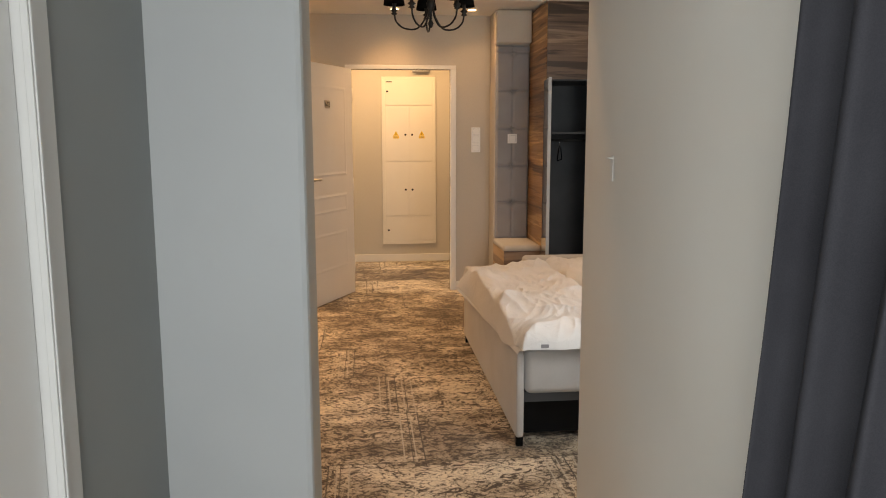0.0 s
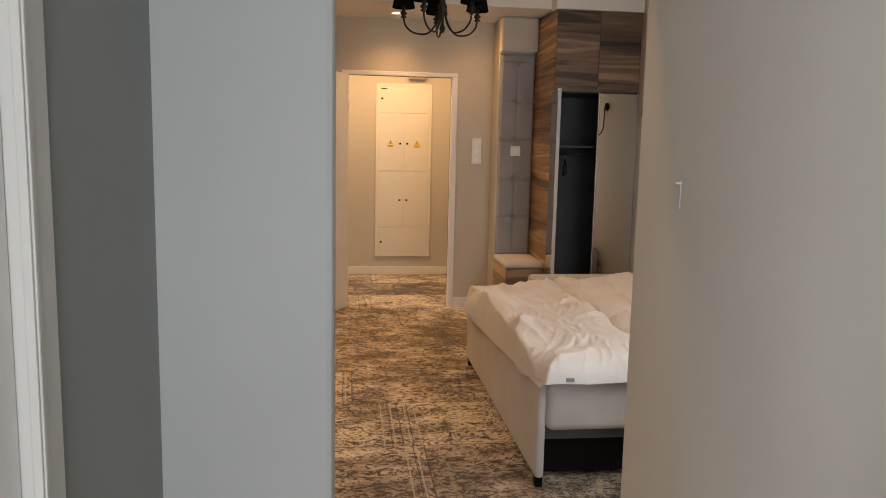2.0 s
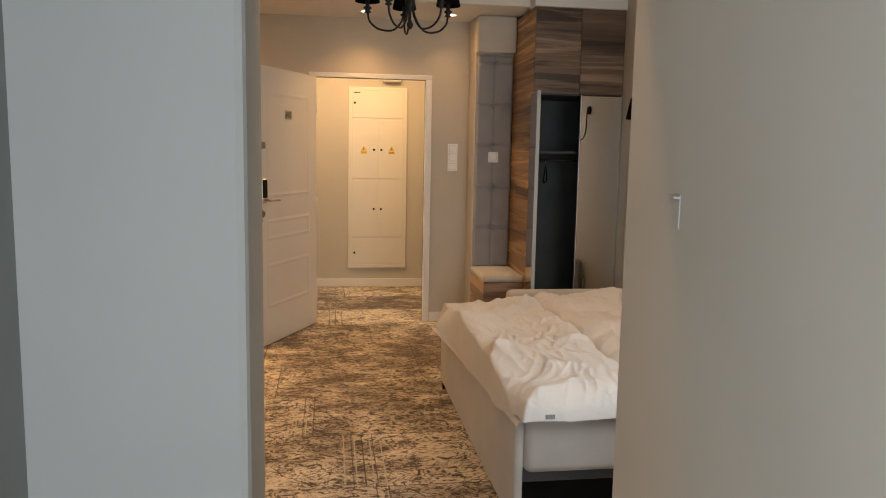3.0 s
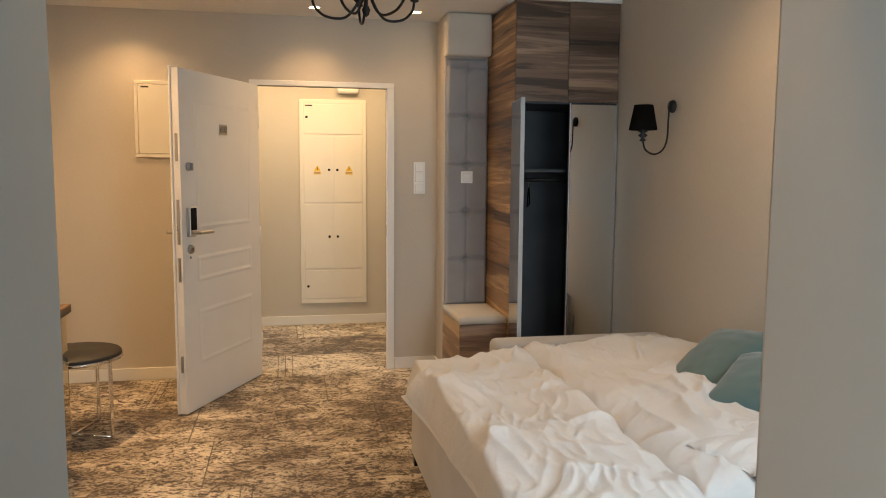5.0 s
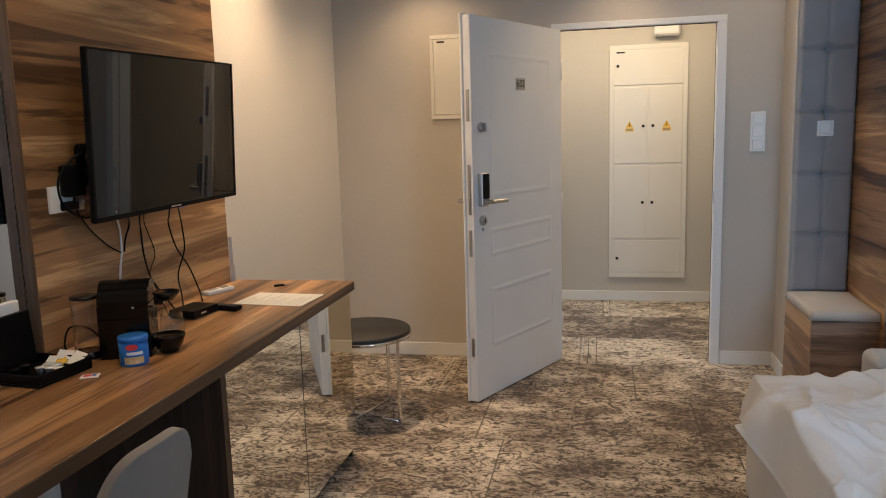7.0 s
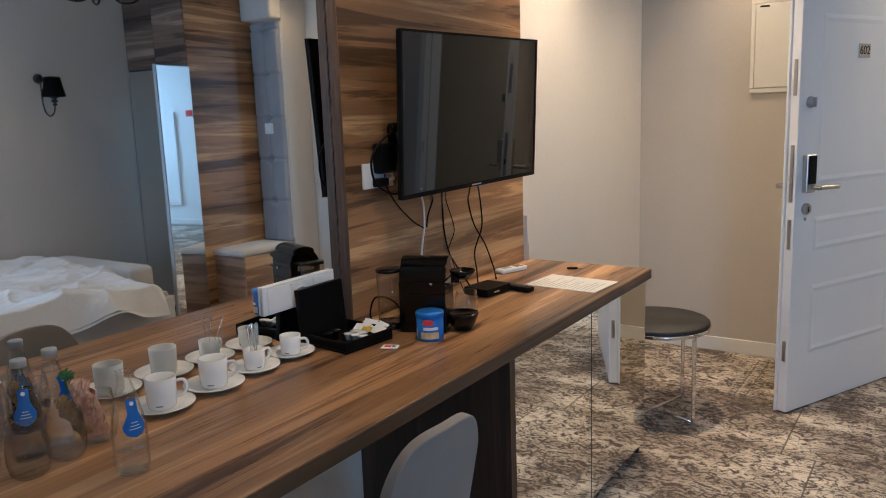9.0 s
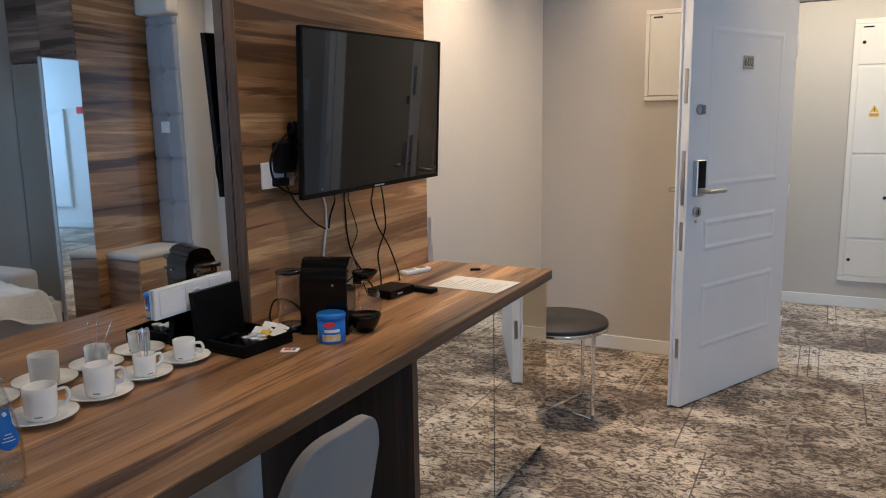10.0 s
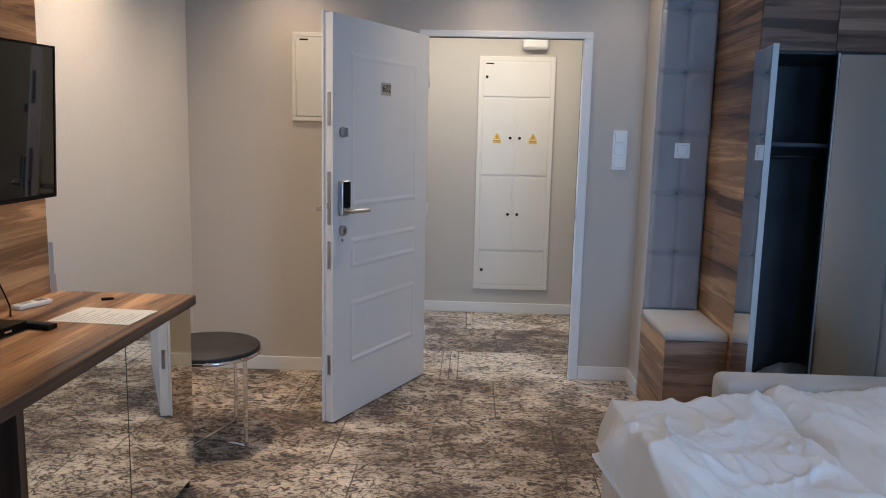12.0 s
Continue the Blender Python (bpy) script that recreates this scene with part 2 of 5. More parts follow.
def glassy(name, tint=(0.93, 0.95, 0.95), ior=1.45):
    """Thin clear glass: lets light straight through, with a mirror gloss that grows at grazing angles."""
    m, t, b = material(name, tint, 0.0)
    clear = t.nodes.new("ShaderNodeBsdfTransparent")
    clear.inputs["Color"].default_value = (*tint, 1)
    gloss = t.nodes.new("ShaderNodeBsdfGlossy")
    gloss.inputs["Roughness"].default_value = 0.02
    face = t.nodes.new("ShaderNodeLayerWeight")
    face.inputs["Blend"].default_value = 0.5
    power = t.nodes.new("ShaderNodeMath")
    power.operation = "POWER"
    power.inputs[1].default_value = 3.5
    t.links.new(face.outputs["Facing"], power.inputs[0])
    fres = t.nodes.new("ShaderNodeMath")
    fres.operation = "MULTIPLY_ADD"
    fres.inputs[1].default_value, fres.inputs[2].default_value = 0.8 * (ior - 1) / 0.5, 0.05
    t.links.new(power.outputs[0], fres.inputs[0])
    both = t.nodes.new("ShaderNodeMixShader")
    t.links.new(fres.outputs[0], both.inputs[0])
    t.links.new(clear.outputs[0], both.inputs[1])
    t.links.new(gloss.outputs[0], both.inputs[2])
    t.links.new(both.outputs[0], t.nodes["Material Output"].inputs["Surface"])
    return m


def dull(mat, level):
    mat.node_tree.nodes["Principled BSDF"].inputs["Specular IOR Level"].default_value = level
    return mat


def glowing(name, colour, power):
    m, t, b = material(name, colour, 0.5)
    b.inputs["Emission Color"].default_value = (*colour, 1)
    b.inputs["Emission Strength"].default_value = power
    return m


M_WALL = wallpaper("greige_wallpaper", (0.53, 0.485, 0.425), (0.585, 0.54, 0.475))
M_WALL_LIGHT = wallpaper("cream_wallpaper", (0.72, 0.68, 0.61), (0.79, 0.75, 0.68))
# Cool and warm tints put daylight and room light into the plaster colour.
M_PLASTER = noisy("plaster_with_daylight_tint", (0.50, 0.525, 0.535), (0.54, 0.565, 0.575), 0.7, 2.0, 160, 0.12)
M_PLASTER_WARM_LIT = noisy("plaster_with_room_light_tint", (0.64, 0.61, 0.56), (0.68, 0.65, 0.60), 0.7, 2.0, 160, 0.12)
# Darkened so that the unlit passage wall carries its shade in the colour.
M_PLASTER_SHADED = noisy("plaster_darkened_for_shade", (0.275, 0.30, 0.305), (0.31, 0.335, 0.335), 0.7, 2.0, 160, 0.12)
M_HALL = wallpaper("hall_wallpaper", (0.53, 0.50, 0.445), (0.585, 0.555, 0.50))
M_WHITE = noisy("white_paint", (0.78, 0.77, 0.74), (0.82, 0.81, 0.78), 0.45, 3.0, 120, 0.05)
M_CASING = noisy("pale_grey_door_casing", (0.60, 0.60, 0.585), (0.65, 0.645, 0.63), 0.5, 3.0, 120, 0.06)
M_CEIL = noisy("ceiling_paint", (0.74, 0.73, 0.71), (0.78, 0.77, 0.75), 0.85, 2.0, 180, 0.1)
M_CARPET = carpet_material("distressed_carpet")
M_DOOR = noisy("white_door_foil", (0.80, 0.795, 0.78), (0.84, 0.835, 0.82), 0.38, 3.0, 90, 0.06)
M_ENAMEL = noisy("cream_enamelled_steel", (0.76, 0.73, 0.66), (0.80, 0.77, 0.70), 0.35, 3.0, 200, 0.03)
M_WOOD_DESK = wood("oak_laminate_desk", (0.115, 0.057, 0.022), (0.345, 0.192, 0.082), (0.58, 0.362, 0.178), "y", 0.30)
M_WOOD_PANEL = wood("walnut_laminate_panel", (0.10, 0.050, 0.022), (0.32, 0.177, 0.077), (0.60, 0.385, 0.185), "y", 0.36)
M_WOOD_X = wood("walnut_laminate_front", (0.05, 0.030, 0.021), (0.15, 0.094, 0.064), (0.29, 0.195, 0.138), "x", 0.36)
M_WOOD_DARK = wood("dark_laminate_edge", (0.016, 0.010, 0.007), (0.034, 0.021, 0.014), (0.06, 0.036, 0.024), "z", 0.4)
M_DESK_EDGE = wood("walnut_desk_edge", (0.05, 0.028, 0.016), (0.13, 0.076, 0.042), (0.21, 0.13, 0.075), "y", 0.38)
M_WOOD_EDGE = wood("walnut_edge_band", (0.05, 0.030, 0.019), (0.125, 0.077, 0.047), (0.20, 0.13, 0.082), "z", 0.38)
M_INSIDE = noisy("anthracite_laminate", (0.055, 0.06, 0.066), (0.075, 0.08, 0.088), 0.5, 4.0, 150, 0.05)
M_MIRROR = material("mirror_silver", (0.86, 0.88, 0.87), 0.015, 1.0)[0]
M_ALU = noisy("brushed_aluminium", (0.62, 0.63, 0.64), (0.70, 0.71, 0.72), 0.32, 5.0, 300, 0.04, 1.0)
M_EDGE = noisy("pale_grey_edge_band", (0.40, 0.42, 0.43), (0.45, 0.47, 0.48), 0.5, 5.0, 300, 0.03)
M_CHROME = noisy("chrome", (0.75, 0.75, 0.76), (0.80, 0.80, 0.81), 0.1, 6.0, 200, 0.02, 1.0)
M_NICKEL = noisy("satin_nickel", (0.50, 0.47, 0.42), (0.58, 0.55, 0.50), 0.3, 8.0, 250, 0.03, 1.0)
M_STEEL = noisy("lock_steel", (0.42, 0.42, 0.42), (0.52, 0.52, 0.52), 0.35, 8.0, 250, 0.03, 1.0)
M_BLACK = noisy("black_plastic", (0.003, 0.003, 0.0032), (0.005, 0.005, 0.0053), 0.42, 6.0, 300, 0.05)
M_GLOSS = noisy("glossy_black_plastic", (0.003, 0.003, 0.003), (0.005, 0.005, 0.005), 0.16, 6.0, 300, 0.02)
M_BLACK_METAL = noisy("black_painted_iron", (0.010, 0.010, 0.010), (0.018, 0.017, 0.016), 0.42, 8.0, 200, 0.1)
M_SHADE = fabric("black_shade_cloth", (0.004, 0.004, 0.004), (0.008, 0.0075, 0.0075), 500, 0.95, 0.0)
M_SCREEN = noisy("dark_screen_glass", (0.006, 0.006, 0.006), (0.009, 0.009, 0.009), 0.025, 2.0, 400, 0.0)
M_GREY_VELVET = fabric("grey_upholstery", (0.30, 0.29, 0.295), (0.36, 0.35, 0.355), 600, 0.9, 0.4)
M_SEAT = fabric("beige_cushion_cloth", (0.56, 0.51, 0.44), (0.63, 0.58, 0.51), 500, 0.85, 0.2)
M_SOFA = fabric("light_grey_sofa_cloth", (0.40, 0.385, 0.37), (0.47, 0.455, 0.44), 450, 0.92, 0.25)
M_LINEN = fabric("white_bed_linen", (0.62, 0.615, 0.61), (0.67, 0.665, 0.66), 900, 0.9, 0.1, 0.36)
M_TEAL = fabric("teal_velvet", (0.055, 0.112, 0.112), (0.085, 0.15, 0.149), 700, 0.75, 0.4, 0.04)
M_CURTAIN = fabric("charcoal_curtain", (0.030, 0.030, 0.035), (0.044, 0.044, 0.050), 500, 0.95, 0.0)
M_CHAIR = fabric("warm_grey_chair_cloth", (0.20, 0.178, 0.16), (0.25, 0.222, 0.20), 500, 0.92, 0.15)
M_PORCELAIN = noisy("white_porcelain", (0.78, 0.77, 0.74), (0.82, 0.81, 0.78), 0.15, 4.0, 200, 0.0)
M_PLASTIC_W = noisy("white_plastic", (0.80, 0.795, 0.775), (0.84, 0.835, 0.815), 0.35, 5.0, 250, 0.03)
M_PAPER = noisy("printed_paper", (0.76, 0.75, 0.71), (0.80, 0.79, 0.76), 0.8, 6.0, 300, 0.05)
M_INK = material("grey_ink", (0.22, 0.22, 0.23), 0.8)[0]
M_INK_PALE = material("pale_grey_ink", (0.52, 0.52, 0.51), 0.8)[0]
M_GLASS = glassy("clear_glass", (0.94, 0.955, 0.955), 1.5)
M_BOTTLE = glassy("bottle_glass", (0.985, 0.99, 0.988), 1.5)
M_WATER = glassy("still_water", (0.95, 0.965, 0.965), 1.33)
M_BLUE = noisy("blue_print", (0.015, 0.11, 0.42), (0.03, 0.17, 0.55), 0.4, 9.0, 200, 0.02)
M_GREEN = noisy("green_print", (0.06, 0.20, 0.05), (0.10, 0.28, 0.08), 0.4, 9.0, 200, 0.02)
M_RED = noisy("red_print", (0.55, 0.03, 0.03), (0.65, 0.05, 0.04), 0.4, 9.0, 200, 0.02)
M_YELLOW = noisy("yellow_print", (0.72, 0.45, 0.03), (0.80, 0.52, 0.05), 0.45, 9.0, 200, 0.02)
M_NUT = noisy("roasted_nut_print", (0.55, 0.36, 0.15), (0.75, 0.58, 0.32), 0.5, 60.0, 200, 0.05)
M_TOP_DARK = noisy("dark_stool_top", (0.016, 0.0155, 0.015), (0.024, 0.023, 0.022), 0.5, 5.0, 200, 0.05)
dull(M_GLOSS, 0.3), dull(M_SCREEN, 0.6), dull(M_BLACK, 0.12), dull(M_BLACK_METAL, 0.3), dull(M_SHADE, 0.02), dull(M_CURTAIN, 0.05), dull(M_INSIDE, 0.3)
M_BULB = glowing("lit_lamp", (1.0, 0.72, 0.40), 30.0)

# ---- helpers for things ----


def part(name, bm, mat, parent=None, label="", smooth=False):
    me = bpy.data.meshes.new(name)
    bmesh.ops.recalc_face_normals(bm, faces=bm.faces)
    bm.to_mesh(me)
    bm.free()
    if smooth:
        me.shade_smooth()
    me.materials.append(mat)
    ob = new(name, me)
    if parent is not None:
        ob.parent = parent
    if label:
        tagged(ob, label)
    return ob


def thing(name, label, category, m=None, group="", kind=""):
    ob = new(name)
    ob.empty_display_size = 0.05
    if m is not None:
        ob.matrix_basis = m
    return tagged(ob, label, category, group, kind)


def box(x0, x1, y0, y1, z0, z1, bevel=0.0, seg=2, bm=None):
    bm = bm or bmesh.new()
    r = bmesh.ops.create_cube(bm, size=1, matrix=Matrix.LocRotScale(((x0 + x1) / 2, (y0 + y1) / 2, (z0 + z1) / 2), None, (abs(x1 - x0), abs(y1 - y0), abs(z1 - z0))))
    if bevel:
        es = list({e for v in r["verts"] for e in v.link_edges})
        bmesh.ops.bevel(bm, geom=es, offset=bevel, segments=seg, affect="EDGES", profile=0.5)
    return bm


def boxes(*rows, bevel=0.0):
    bm = bmesh.new()
    for row in rows:
        box(*row, bevel=bevel, bm=bm)
    return bm


def lathe(profile, n=28, cap=True, bm=None, m=None):
    """Turned shape: profile of (radius, height) from bottom to top."""
    bm = bm or bmesh.new()
    m = m or Matrix()
    rings = []
    for r, z in profile:
        if r < 1e-5:
            rings.append([bm.verts.new(m @ Vector((0, 0, z)))])
        else:
            rings.append([bm.verts.new(m @ Vector((r * math.cos(2 * math.pi * k / n), r * math.sin(2 * math.pi * k / n), z))) for k in range(n)])
    for a, b in zip(rings, rings[1:]):
        for k in range(n):
            q = [a[k % len(a)], a[(k + 1) % len(a)], b[(k + 1) % len(b)], b[k % len(b)]]
            u = list(dict.fromkeys(q))
            if len(u) > 2:
                bm.faces.new(u)
    if cap:
        for r in (rings[0], rings[-1]):
            if len(r) > 2:
                bm.faces.new(r)
    return bm


def tube(points, radius, n=8, bm=None, closed=False):
    """A round bar along points."""
    bm = bm or bmesh.new()
    pts = [Vector(p) for p in points]
    rings = []
    up = None
    for i, p in enumerate(pts):
        a = pts[i - 1] if i else (pts[-1] if closed else p)
        b = pts[(i + 1) % len(pts)] if i + 1 < len(pts) or closed else p
        d = (b - a).normalized()
        if up is None:
            up = d.orthogonal().normalized()
        side = (up - d * up.dot(d)).normalized()
        up = side
        w = d.cross(side)
        rings.append([bm.verts.new(p + (side * math.cos(2 * math.pi * k / n) + w * math.sin(2 * math.pi * k / n)) * radius) for k in range(n)])
    pairs = list(zip(rings, rings[1:])) + ([(rings[-1], rings[0])] if closed else [])
    for a, b in pairs:
        for k in range(n):
            bm.faces.new((a[k], a[(k + 1) % n], b[(k + 1) % n], b[k]))
    if not closed:
        bm.faces.new(rings[0])
        bm.faces.new(rings[-1])
    return bm


def smooth_path(points, steps=8):
    """Catmull-Rom through points."""
    p = [Vector(q) for q in points]
    p = [p[0] * 2 - p[1]] + p + [p[-1] * 2 - p[-2]]
    out = []
    for i in range(1, len(p) - 2):
        for k in range(steps):
            t = k / steps
            a, b, c, d = p[i - 1:i + 3]
            out.append(0.5 * ((2 * b) + (c - a) * t + (2 * a - 5 * b + 4 * c - d) * t * t + (3 * b - a - 3 * c + d) * t ** 3))
    out.append(p[-2])
    return out


def sheet(fn, nu, nv, bm=None, thick=0.0):
    """A grid surface fn(u, v) -> point, u and v from 0 to 1."""
    bm = bm or bmesh.new()
    g = [[bm.verts.new(fn(i / nu, j / nv)) for j in range(nv + 1)] for i in range(nu + 1)]
    for i in range(nu):
        for j in range(nv):
            bm.faces.new((g[i][j], g[i + 1][j], g[i + 1][j + 1], g[i][j + 1]))
    if thick:
        bmesh.ops.solidify(bm, geom=bm.faces[:], thickness=thick)
    return bm


def letters(name, text, size, m, mat, parent, depth=0.0006):
    """Raised writing as a mesh, centred, in the plane of m."""
    c = bpy.data.curves.new(name, "FONT")
    c.body, c.size, c.extrude, c.align_x, c.align_y = text, size, depth, "CENTER", "CENTER"
    tmp = bpy.data.objects.new(name, c)
    me = bpy.data.meshes.new_from_object(tmp)
    bpy.data.objects.remove(tmp)
    me.materials.clear()
    me.materials.append(mat)
    ob = new(name, me)
    ob.parent = parent
    ob.matrix_basis = m
    return ob


def structure(name, bm, mat, label, category):
    return tagged(part(name, bm, mat), label, category, kind="structure")

# ---- the place ----
XL, XR = -2.375, 1.288           # side walls of the room
YB = 0.0                        # wall with the entrance door
YW = -4.55                      # wall with the passage to the balcony door
ZC, ZT = 2.62, 2.505            # ceiling, foot of the cornice
XP0, XP1 = -1.405, -0.108        # side walls of the passage
YF = -4.90                      # passage side of the dividing wall
YO = -7.45                      # balcony door wall
HALL = 1.72
DOOR_L, DOOR_R, DOOR_T = -0.95, -0.05, 2.03

floor = structure("floor", box(XL - 0.2, XR + 0.43, YO - 0.3, HALL + 0.2, -0.12, 0.0), M_CARPET, "patchwork carpet with worn cream and brown vintage print", "carpet floor")
structure("wall_north", boxes(
    (XL - 0.2, DOOR_L - 0.05, YB, 0.2, 0, ZC), (DOOR_R + 0.05, XR + 0.2, YB, 0.2, 0, ZC), (DOOR_L - 0.05, DOOR_R + 0.05, YB, 0.2, DOOR_T + 0.036, ZC)),
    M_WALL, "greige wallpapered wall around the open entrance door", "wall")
structure("wall_pier", box(0.311, XR + 0.05, -0.27, YB, 0, ZC, 0.006), M_WALL, "greige wallpapered pier beside the wardrobe", "wall")
structure("wall_east", box(XR, XR + 0.2, YW, YB, 0, ZC), M_WALL, "greige wallpapered side wall behind the bed", "wall")
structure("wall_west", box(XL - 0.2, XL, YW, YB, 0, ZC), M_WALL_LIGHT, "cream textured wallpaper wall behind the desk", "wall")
# dividing wall, with the opening to the balcony side and the room's window
WX0, WX1, WZ0, WZ1 = 0.22, 1.15, 0.95, 2.2
structure("wall_south", boxes(
    (XL - 0.2, -0.994, YF, YW, 0, ZC), (XP1 + 0.2, WX0, YF, YW, 0, ZC), (WX1, XR + 0.2, YF, YW, 0, ZC),
    (WX0, WX1, YF, YW, 0, WZ0), (WX0, WX1, YF, YW, WZ1, ZC), (-0.994, XP1, YF, YW, 2.035, ZC), bevel=0.018), M_PLASTER, "pale dividing wall with rounded corners, cool daylight in its colour", "wall")
structure("wall_south_lining", boxes(
    (XL, -1.02, YW, YW + 0.005, 0, ZC - 0.002), (XP1 + 0.02, WX0, YW, YW + 0.005, 0, ZC - 0.002), (WX1, XR, YW, YW + 0.005, 0, ZC - 0.002),
    (WX0, WX1, YW, YW + 0.005, 0, WZ0 - 0.035), (WX0, WX1, YW, YW + 0.005, WZ1, ZC - 0.002), (-1.02, XP1 + 0.02, YW, YW + 0.005, 2.05, ZC - 0.002)), M_WALL_LIGHT, "cream wallpaper on the room side of the dividing wall", "wall")
structure("wall_passage_west", boxes((XP0 - 0.15, XP0, -5.60, YF, 0, ZC), (XP0 - 0.15, XP0, YO, -6.34, 0, ZC), (XP0 - 0.15, XP0, -6.34, -5.60, 2.08, ZC)), M_PLASTER_SHADED, "passage wall with a white doorway, its shade put into the colour", "wall")
structure("wall_passage_east", box(XP1, XP1 + 0.2, YO, YW, 0, ZC, 0.012), M_PLASTER_WARM_LIT, "pale passage wall with a small hook, warm room light in its colour", "wall")
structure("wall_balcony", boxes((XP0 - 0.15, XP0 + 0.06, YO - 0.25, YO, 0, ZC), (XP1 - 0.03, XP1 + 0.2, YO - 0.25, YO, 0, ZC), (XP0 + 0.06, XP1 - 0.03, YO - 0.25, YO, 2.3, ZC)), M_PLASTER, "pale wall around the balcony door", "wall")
structure("ceiling", boxes((XL - 0.2, XR + 0.2, YO - 0.25, 0.2, ZC, ZC + 0.15), (XL, XR, -0.80, YB, ZT, ZC - 0.001), (0.62, XR, -0.93, -0.80, ZT, ZC - 0.001)), M_CEIL, "white painted ceiling", "ceiling")
# hall
structure("floor_corridor", boxes((-5.2, XL - 0.2, 0.05, 3.9, -0.12, 0.0), (XL - 0.2, -1.15, HALL + 0.2, 3.9, -0.12, 0.0)), M_CARPET, "patchwork carpet continuing along the corridor", "carpet floor")
structure("wall_hall_north", box(-1.30, 1.6, HALL, HALL + 0.15, 0, 2.6), M_HALL, "beige wallpapered corridor wall", "wall")
structure("wall_hall_west", boxes((-5.2, -5.05, 0.2, 3.75, 0, 0.6), (-5.2, -5.05, 0.2, 3.75, 2.3, 2.6), (-5.2, -5.05, 0.2, 1.9, 0.6, 2.3), (-5.2, -5.05, 3.5, 3.75, 0.6, 2.3)), M_HALL, "pale corridor end wall with a window opening", "wall")
structure("wall_corridor_north", box(-5.2, -1.15, 3.75, 3.9, 0, 2.6), M_WHITE, "white painted side corridor wall", "wall")
structure("wall_corridor_east", box(-1.30, -1.15, HALL + 0.15, 3.75, 0, 2.6), M_WHITE, "white painted side corridor wall", "wall")
structure("wall_corridor_south", box(-5.2, XL - 0.2, 0.05, 0.2, 0, 2.6), M_HALL, "beige wallpapered corridor wall", "wall")
hall_panel = thing("service_panel", "white framed service panel on the corridor wall", "panel", pose(-3.72, 3.749, 0.0))
part("door", box(-0.47, 0.47, -0.02, 0, 0.35, 1.58, 0.004), M_WHITE, hall_panel)
part("frame", boxes((-0.53, -0.472, -0.032, 0, 0.29, 1.64), (0.472, 0.53, -0.032, 0, 0.29, 1.64), (-0.471, 0.471, -0.032, 0, 1.582, 1.64), (-0.471, 0.471, -0.032, 0, 0.29, 0.348), bevel=0.004), M_WHITE, hall_panel)
call_point = thing("fire_call_point", "small red fire alarm call point on the corridor wall", "fire alarm", pose(-2.93, 3.749, 1.62))
part("case", box(-0.045, 0.045, -0.04, 0, -0.045, 0.045, 0.006), M_RED, call_point)
structure("wall_hall_east", box(1.6, 1.75, 0.2, HALL, 0, 2.6), M_HALL, "beige wallpapered corridor end wall", "wall")
structure("ceiling_hall", boxes((-5.2, 1.75, 0.2, HALL + 0.15, 2.6, 2.72), (-5.2, -1.15, HALL + 0.15, 3.9, 2.6, 2.72)), M_CEIL, "white corridor ceiling", "ceiling")


structure("trim_cornice", boxes((0.60, XR, -0.955, -0.931, ZT - 0.02, ZC - 0.002), (0.60, 0.619, -0.931, -0.80, ZT - 0.02, ZC - 0.002), (XL, 0.619, -0.815, -0.801, ZT - 0.004, ZC - 0.002), bevel=0.004), M_CEIL, "white trim along the lowered ceiling edge", "cornice")


def baseboard(name, x0, x1, y0, y1, mat=None, h=0.085):
    return structure(name, box(x0, x1, y0, y1, 0, h, 0.004), mat or M_WHITE, "white painted baseboard", "baseboard")


baseboard("baseboard", XL, DOOR_L - 0.055, -0.014, 0.0)
baseboard("baseboard", DOOR_R + 0.052, 0.3105, -0.014, 0.0)
baseboard("baseboard", 0.297, 0.3105, -0.29, -0.014)
baseboard("baseboard", -1.30, 1.6, HALL - 0.014, HALL)
baseboard("baseboard", -5.05, -1.30, 3.736, 3.75)
baseboard("baseboard", XR - 0.014, XR, YW, -0.93)

# ---- entrance door frame ----
frame_1 = thing("door_1", "white steel entrance door frame around an open doorway", "door frame", kind="structure")
part("frame_post", boxes((DOOR_R, DOOR_R + 0.05, -0.015, 0.06, 0, DOOR_T), bevel=0.003), M_WHITE, frame_1)
part("frame_post", boxes((DOOR_L - 0.05, DOOR_L, -0.015, 0.06, 0, DOOR_T), bevel=0.003), M_WHITE, frame_1)
part("frame_head", boxes((DOOR_L - 0.05, DOOR_R + 0.05, -0.015, 0.06, DOOR_T, DOOR_T + 0.036), bevel=0.003), M_WHITE, frame_1)
part("reveal", boxes((DOOR_R + 0.022, DOOR_R + 0.05, 0.06, 0.2, 0, DOOR_T + 0.02), (DOOR_L - 0.05, DOOR_L - 0.022, 0.06, 0.2, 0, DOOR_T + 0.02), (DOOR_L - 0.05, DOOR_R + 0.05, 0.06, 0.2, DOOR_T + 0.02, DOOR_T + 0.036)), M_WHITE, frame_1)
part("gasket", boxes((DOOR_R - 0.002, DOOR_R - 0.0002, 0.052, 0.056, 0, DOOR_T), (DOOR_L, DOOR_R, 0.020, 0.030, DOOR_T - 0.004, DOOR_T - 0.0002)), M_BLACK, frame_1, "dark rubber door seal")
part("strike_plate", box(DOOR_R - 0.003, DOOR_R - 0.0005, -0.008, 0.012, 0.98, 1.06, 0.001), M_STEEL, frame_1, "steel strike plate")


